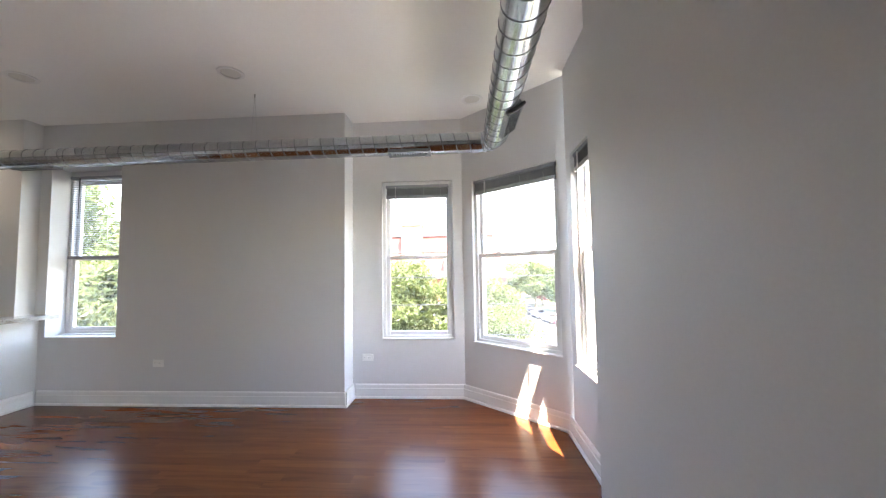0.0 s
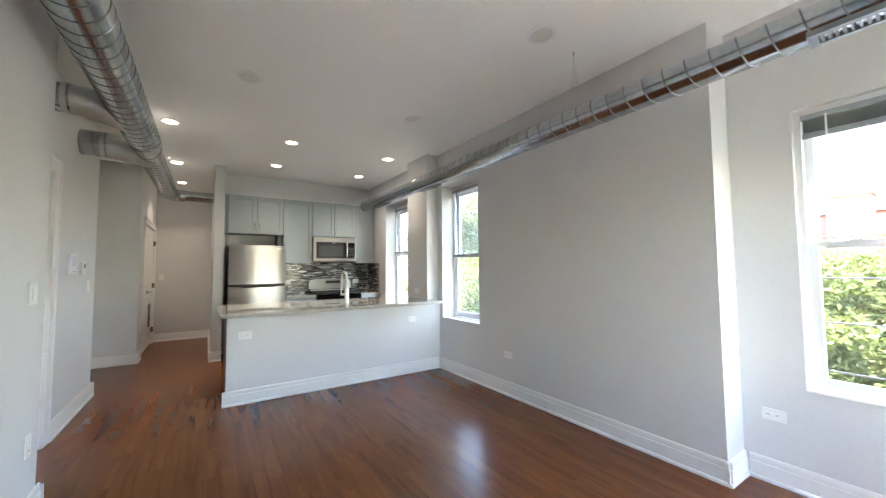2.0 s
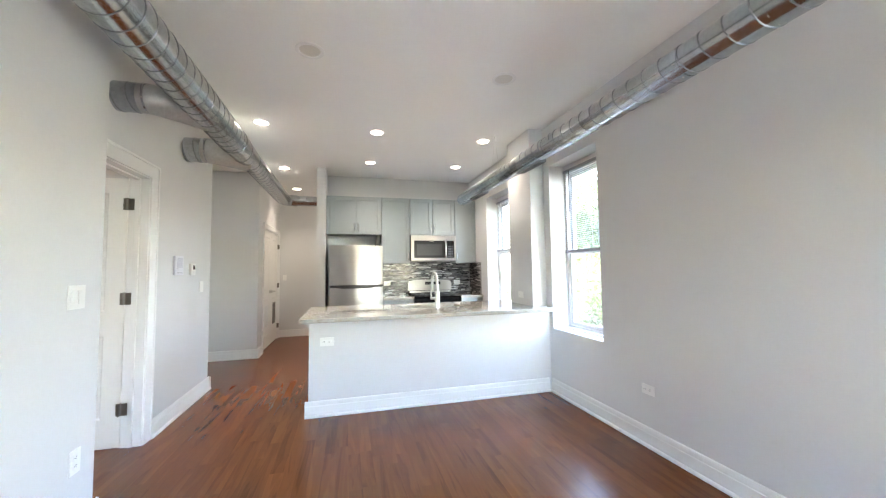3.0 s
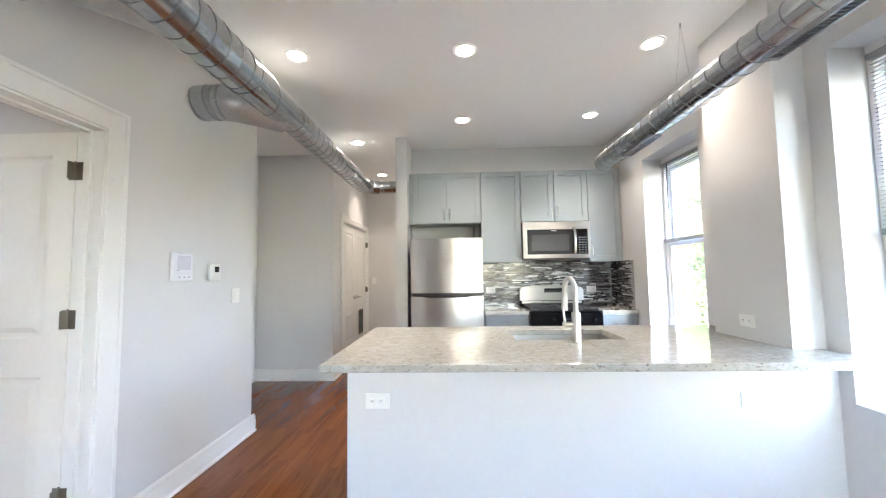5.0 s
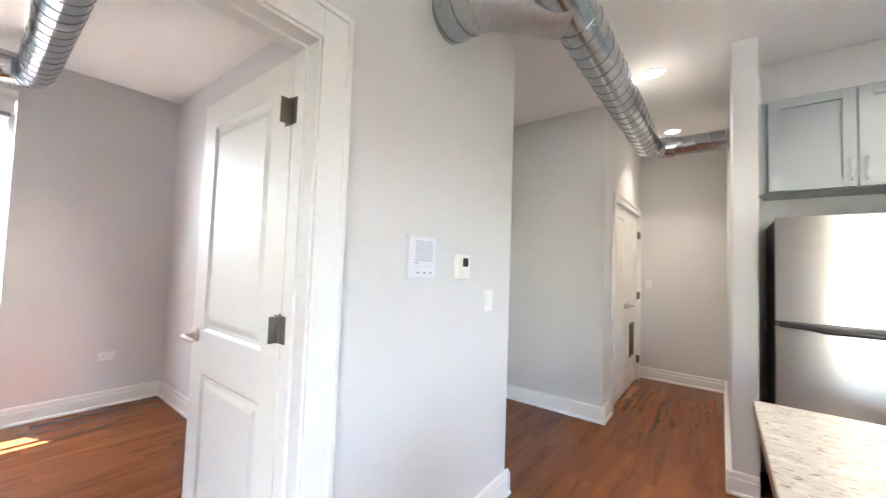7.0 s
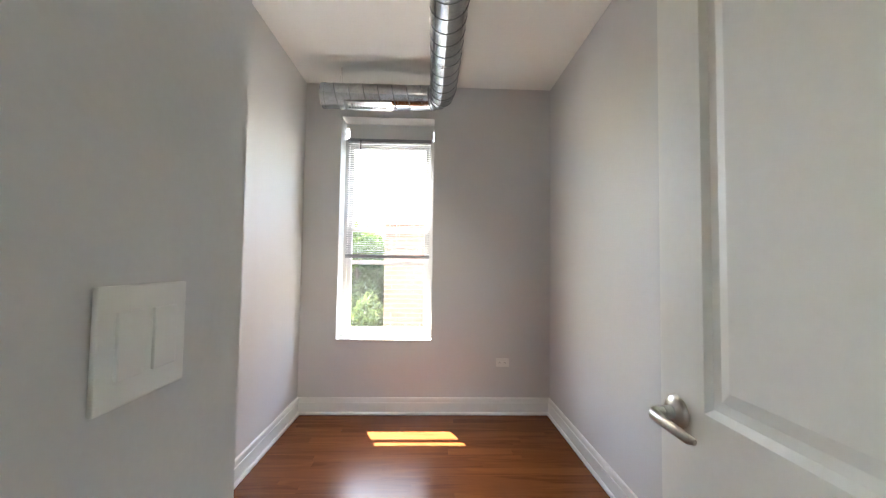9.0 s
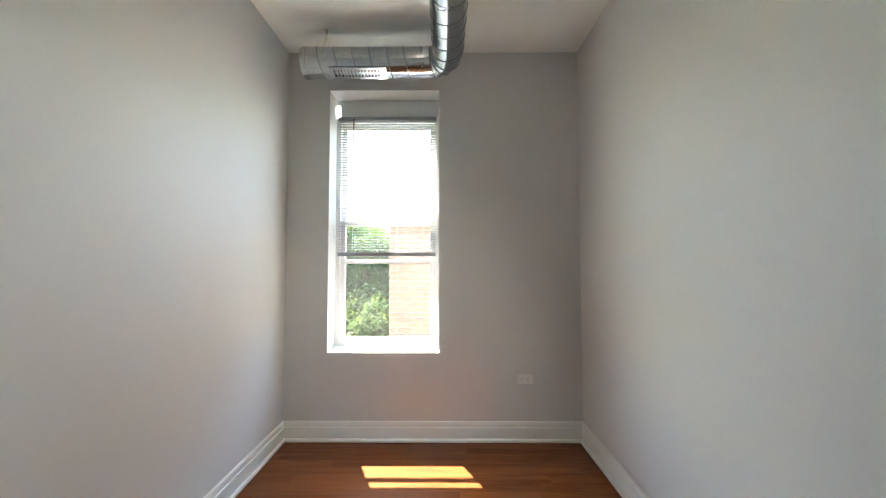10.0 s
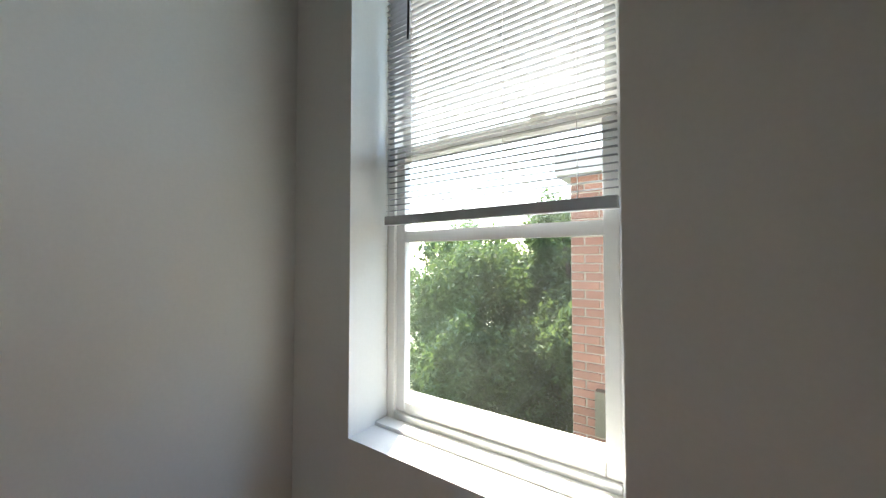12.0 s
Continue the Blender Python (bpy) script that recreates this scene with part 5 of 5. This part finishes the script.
# ---- parked cars ----
def car(name, paint, label):
    c = thing(name, label, "car", pose(0, 0, 0), group="parked cars")
    bm = bmesh.new()
    prof = [(-2.2, 0.35), (-2.25, 0.6), (-2.15, 0.88), (-1.55, 0.95), (-1.0, 1.38), (-0.3, 1.47), (0.5, 1.42), (1.15, 0.98), (2.0, 0.85), (2.2, 0.62), (2.2, 0.35)]
    rows = []
    for x, k in ((-0.86, 0.9), (-0.8, 1.0), (0.8, 1.0), (0.86, 0.9)):
        rows.append([bm.verts.new((x * (0.86 if z > 1.0 else 1), y, 0.35 + (z - 0.35) * k if z < 1 else z)) for y, z in prof])
    for a, b in zip(rows, rows[1:]):
        for i in range(len(prof)):
            j = (i + 1) % len(prof)
            bm.faces.new((a[i], a[j], b[j], b[i]))
    bm.faces.new(rows[0]), bm.faces.new(rows[-1])
    bmesh.ops.recalc_face_normals(bm, faces=bm.faces)
    body = part("body", bm, paint, c, "", True)
    for pts in (((-1.5, 0.99), (-1.03, 1.37)), ((0.56, 1.4), (1.12, 1.0))):
        (a, za), (b, zb) = pts
        bm = bmesh.new()
        dy = 0.012 if a > 0 else -0.012
        vs = [bm.verts.new(v) for v in ((-0.62, a + dy, za + 0.015), (0.62, a + dy, za + 0.015), (0.58, b + dy, zb + 0.015), (-0.58, b + dy, zb + 0.015))]
        bm.faces.new(vs)
        bmesh.ops.solidify(bm, geom=bm.faces[:], thickness=0.01)
        part("windscreen", bm, SCREEN, c)
    for sx in (-1, 1):
        boxes("side_window", [(min(sx * 0.70, sx * 0.80), max(sx * 0.70, sx * 0.80), -1.0, 0.55, 1.02, 1.32)], SCREEN, c, bevel=0.03)
        for y in (-1.4, 1.35):
            bm = bmesh.new()
            cyl(bm, (sx * 0.66, y, 0.32), (sx * 0.875, y, 0.32), 0.32, None, 20)
            wh = part("wheel", bm, DARK, c, "", True)
            bm = bmesh.new()
            cyl(bm, (sx * 0.87, y, 0.32), (sx * 0.885, y, 0.32), 0.2, None, 16)
            part("rim", bm, STEEL, wh, "", True)
    return c


paints = [node_mat("car_paint_%s" % k, c, 0.25, 0.2, var=0.03, coat=0.6) for k, c in (("white", (0.7, 0.7, 0.7)), ("silver", (0.4, 0.41, 0.42)), ("black", (0.02, 0.02, 0.025)), ("red", (0.3, 0.03, 0.03)))]
protos = [car("car", p, "%s parked car at the kerb" % n) for p, n in zip(paints, ("white", "silver grey", "black", "dark red"))]
for k, p in enumerate(protos):
    p.matrix_world = ROADM @ pose(-4.4, -16 + k * 5.8, 0.03)
for k in range(4, 16):
    copy_thing(protos[(k * 3 + k // 4) % 4], ROADM @ pose(-4.4, -16 + k * 5.8, 0.03))
for k in range(16):
    copy_thing(protos[(k * 5 + 1) % 4], ROADM @ pose(4.4, -18 + k * 5.9, 0.03, 0, 0, 180))


# ---- houses ----
def house_window(parent, x, y, z, w, h):
    wnd = boxes("window", [(x - w / 2 - 0.1, x + w / 2 + 0.1, y - 0.08, y + 0.02, z - 0.1, z), (x - w / 2 - 0.08, x - w / 2, y - 0.05, y + 0.02, z, z + h), (x + w / 2, x + w / 2 + 0.08, y - 0.05, y + 0.02, z, z + h), (x - w / 2 - 0.1, x + w / 2 + 0.1, y - 0.08, y + 0.02, z + h, z + h + 0.2), (x - w / 2, x + w / 2, y - 0.03, y + 0.02, z + h * 0.5 - 0.03, z + h * 0.5 + 0.03)], STONE, parent)
    boxes("pane", [(x - w / 2, x + w / 2, y - 0.01, y + 0.02, z, z + h)], SCREEN, wnd)


hs = thing("brick_house", "red brick house with a steep red shingled roof and pale chimney", "house")
boxes("wall", [(-12.0, 4.5, 26, 38, GZ, 0.75)], BRICKFAR, hs)
boxes("cornice", [(-12.3, 4.8, 25.6, 26.4, 0.75, 1.15)], ROOFING, hs, "dark projecting cornice")
bm = bmesh.new()
vs = [bm.verts.new(v) for v in ((-12, 26, 1.15), (4.5, 26, 1.15), (4.5, 38, 1.15), (-12, 38, 1.15), (-11.2, 27.2, 3.9), (3.7, 27.2, 3.9), (3.7, 36.8, 3.9), (-11.2, 36.8, 3.9))]
for f in ((0, 1, 5, 4), (1, 2, 6, 5), (2, 3, 7, 6), (3, 0, 4, 7), (4, 5, 6, 7), (3, 2, 1, 0)):
    bm.faces.new([vs[i] for i in f])
roof = part("roof", bm, SLATE, hs, "steep red shingled mansard roof")
boxes("roof_edge", [(-11.4, 3.9, 27.0, 27.3, 3.86, 4.05)], ROOFING, roof)
boxes("chimney", [(-2.9, -1.5, 26.0, 27.4, 0.9, 4.75), (-3.0, -1.4, 25.9, 27.5, 4.55, 4.72)], PALEBRICK, roof, "pale brick chimney")
for k in range(3):
    bm = bmesh.new()
    cyl(bm, (-2.6 + k * 0.4, 26.7, 4.75), (-2.6 + k * 0.4, 26.7, 5.15), 0.13, 0.11, 12)
    part("chimney_pot", bm, STONE, roof, "", True)
dm2 = boxes("dormer", [(0.15, 1.05, 25.7, 27.2, 0.95, 2.05), (0.05, 1.15, 25.6, 27.2, 2.05, 2.2)], STONE, hs, "white dormer")
boxes("dormer_pane", [(0.3, 0.9, 25.66, 25.72, 1.1, 1.95)], SCREEN, dm2)
bm = bmesh.new()
lathe(bm, [(1.1, 3.4), (1.1, 4.0), (1.0, 4.5), (0.7, 4.95), (0.3, 5.2), (0.02, 5.3)], 24, Matrix.Translation((1.6, 28.0, 0)))
part("turret_dome", bm, ROOFING, hs, "grey domed turret", True)
for zz in (-6.0, -3.0):
    for k in range(6):
        house_window(hs, -10.5 + k * 2.6, 26, zz, 1.0, 1.9)
rh = random.Random(5)
for k in range(9):
    h = thing("town_house", "distant brick town house with a flat roof along the street", "house", ROADM @ pose(24 if k % 2 else -20, 30 + k * 16, 0), group="town houses")
    hh = rh.uniform(8.0, 10.5)
    boxes("wall", [(-6, 6, -6.5, 6.5, 0, hh)], BRICKFAR if k % 3 else PALEBRICK, h)
    boxes("roof", [(-6.2, 6.2, -6.7, 6.7, hh, hh + 0.4)], STONE, h)
    for zz in (1.2, 4.2, 7.0):
        for xx in (-4, 0, 4):
            house_window(h, xx, -6.5, zz, 1.1, 1.6)
for k in range(14):
    h = thing("tower_block", "hazy far tower on the skyline", "tower", pose(8 + k * 11 + rh.uniform(-4, 4), 380 + rh.uniform(-20, 60), GZ), group="skyline towers")
    hh = rh.uniform(12, 40)
    boxes("wall", [(-4, 4, -4, 4, 0, hh)], STONE, h)
    boxes("roof", [(-3, 3, -3, 3, hh, hh + 1.5)], ROOFING, h)

# utility pole outside the living room window
up_ = thing("utility_pole", "weathered wooden utility pole with a cross arm and stay", "utility pole", pose(-4.2, 8.6, GZ))
bm = bmesh.new()
cyl(bm, (0, 0, 0), (0, 0, 9.6), 0.11, 0.08, 14)
part("pole", bm, BARK, up_, "", True)
bm = bmesh.new()
cyl(bm, (0.05, 0, 8.6), (0.75, 0, 4.0), 0.03, None, 8)
part("stay", bm, BARK, up_, "", True)
boxes("cross_arm", [(-0.7, 0.7, -0.05, 0.05, 9.0, 9.12)], BARK, up_)
for k, z in enumerate((-0.1, 0.55, 1.15, 1.7)):
    bm = bmesh.new()
    tube(bm, [(-30 + j * 4.0, 8.3, z + 0.02 * (j - 7) ** 2 * 0.2) for j in range(15)], 0.012, 5)
    tagged(part("overhead_cable", bm, DARK), "black overhead cable strung past the windows", "cable", "overhead cables")

# ---- neighbouring brick wall outside the bedroom ----
nb = thing("brick_building", "red brick neighbouring building with a stone coping", "building", pose(0.03, 0, 0))
boxes("core", [(-6.0, -1.40, -9.4, -5.215, GZ, 1.88)], MORTAR, nb, "mortar joints")
boxes("coping", [(-6.1, -1.30, -9.5, -5.13, 1.88, 2.05)], STONE, nb, "grey stone coping", bevel=0.01)
boxes("side_box", [(-1.73, -1.58, -5.23, -5.13, -0.05, 0.27)], HINGE, nb, "small grey metal box")
me = mesh_of("brick", (lambda b: (box(b, -0.1, 0.1, -0.05, 0.012, -0.028, 0.028, 0.003), b)[1])(bmesh.new()), BRICK)
me_half = mesh_of("brick_half", (lambda b: (box(b, -0.045, 0.045, -0.05, 0.012, -0.028, 0.028, 0.003), b)[1])(bmesh.new()), BRICK)
rest_bm = bmesh.new()
count = 0
for row in range(0, 62):
    z = 1.845 - row * 0.068
    off = 0.105 if row % 2 else 0.0
    for col in range(0, 12):
        x = -1.505 - col * 0.21 - off
        near = z > -0.6 and x > -3.4 and count < 300
        if near:
            b = new("brick", me)
            b.parent = nb
            b.matrix_local = pose(x + random.uniform(-0.001, 0.001), -5.215 + random.uniform(-0.002, 0.002), z)
            count += 1
        else:
            box(rest_bm, x - 0.1, x + 0.1, -5.26, -5.204, z - 0.028, z + 0.028)
    if row % 2:
        b = new("brick", me_half)
        b.parent = nb
        b.matrix_local = pose(-1.45, -5.215, z)
tagged(part("brick_rest", rest_bm, BRICK, nb), kind="stuff")

# ---- mosaic backsplash ----
def tile_mat(name, use_object):
    m = node_mat(name, (0.2, 0.2, 0.21), 0.15, var=0.1, scale=20, fine=90)
    n, l = m.node_tree.nodes, m.node_tree.links
    p = n["Principled BSDF"]
    rnd = n.new("ShaderNodeObjectInfo").outputs["Random"] if use_object else n.new("ShaderNodeNewGeometry").outputs["Random Per Island"]
    r = n.new("ShaderNodeValToRGB")
    r.color_ramp.interpolation = "CONSTANT"
    e = r.color_ramp.elements
    e[0].position, e[0].color = 0.0, (0.012, 0.012, 0.015, 1)
    e[1].position, e[1].color = 0.22, (0.05, 0.05, 0.058, 1)
    for pos, c in ((0.4, (0.13, 0.13, 0.135, 1)), (0.6, (0.24, 0.235, 0.235, 1)), (0.76, (0.09, 0.085, 0.085, 1)), (0.86, (0.6, 0.6, 0.6, 1))):
        e.new(pos).color = c
    l.new(rnd, r.inputs[0]), l.new(r.outputs[0], p.inputs["Base Color"])
    return m


TILE_P, TILE_R = tile_mat("mosaic_glass", True), tile_mat("mosaic_glass_rest", False)
splash = structure("backsplash", [(-5.359, -5.354, 2.27, 3.885, CT, 1.475), (-5.354, -4.80, 3.882, 3.8885, CT, 1.44)], GROUT, "grey and black glass mosaic strip backsplash", "backsplash")
tile_me = {}
for L in (0.045, 0.07, 0.1, 0.14):
    bm = bmesh.new()
    box(bm, 0, 0.005, -L / 2, L / 2, -0.0062, 0.0062, 0.0008)
    tile_me[L] = mesh_of("tile", bm, TILE_P)
rt2 = random.Random(9)
rest = bmesh.new()
count = 0
for row in range(40):
    z = CT + 0.008 + row * 0.0139
    if z > 1.468:
        break
    y = 2.272
    while y < 3.86:
        L = rt2.choice((0.045, 0.07, 0.1, 0.14))
        if y + L > 3.88:
            break
        if z > 1.15 and count < 300 and row % 2 == 0 or (count < 300 and y < 2.7 and row % 3 == 0):
            t = new("tile", tile_me[L])
            t.parent = splash
            t.matrix_local = pose(-5.3545, y + L / 2, z)
            count += 1
        else:
            box(rest, -5.3545, -5.3495, y, y + L, z - 0.0062, z + 0.0062)
        y += L + 0.0016
    x = -5.348
    while x < -4.81 and z < 1.435:
        L = rt2.choice((0.045, 0.07, 0.1, 0.14))
        if x + L > -4.80:
            break
        box(rest, x, x + L, 3.8775, 3.8825, z - 0.0062, z + 0.0062)
        x += L + 0.0016
tagged(part("tile_rest", rest, TILE_R, splash), kind="stuff")

# ---- oak floor strips ----
STRIP = 0.083
lengths = (0.45, 0.65, 0.85, 1.1, 1.4)
strip_me = {}
for L in lengths:
    bm = bmesh.new()
    box(bm, 0, L - 0.00002, 0, STRIP - 0.00002, -0.011, 0.0)
    strip_me[L] = mesh_of("floor_strip", bm, OAK_PART)
fl = bpy.data.objects["floor"]
tagged(fl, "glossy reddish-brown stained oak strip floor")
rf = random.Random(17)
rv, rfaces = [], []
count = 0
for x0, x1, y0, y1 in ((-7.35, 2.6, -0.66, 4.3), (-3.19, -0.83, -3.2, -0.66)):
    y = y0
    while y < y1 - 0.01:
        x = x0 - rf.random() * 0.6
        while x < x1:
            L = rf.choice(lengths)
            near = count < 300 and x >= x0 and x + L <= x1 and ((-2.7 < x < 1.7 and 0.6 < y < 3.6 and y0 > -1) or (y0 < -1 and y < -1.7))
            if near:
                o = new("floor_strip", strip_me[L])
                o.parent = fl
                o.matrix_local = pose(x, y, 0)
                count += 1
            else:
                k = len(rv)
                a, b, c, d, z = max(x, x0), min(x + L - 0.00002, x1), y, y + STRIP - 0.00002, 0.0
                rv += [(a, c, z - 0.011), (b, c, z - 0.011), (b, d, z - 0.011), (a, d, z - 0.011), (a, c, z), (b, c, z), (b, d, z), (a, d, z)]
                rfaces += [tuple(k + i for i in f) for f in ((0, 1, 5, 4), (1, 2, 6, 5), (2, 3, 7, 6), (3, 0, 4, 7), (4, 5, 6, 7))]
            x += L
        y += STRIP
me = bpy.data.meshes.new("floor_strips_rest")
me.from_pydata(rv, [], rfaces)
me.materials.append(OAK_REST)
rest_o = new("floor_strip_rest", me)
rest_o.parent = fl
tagged(rest_o, kind="stuff")
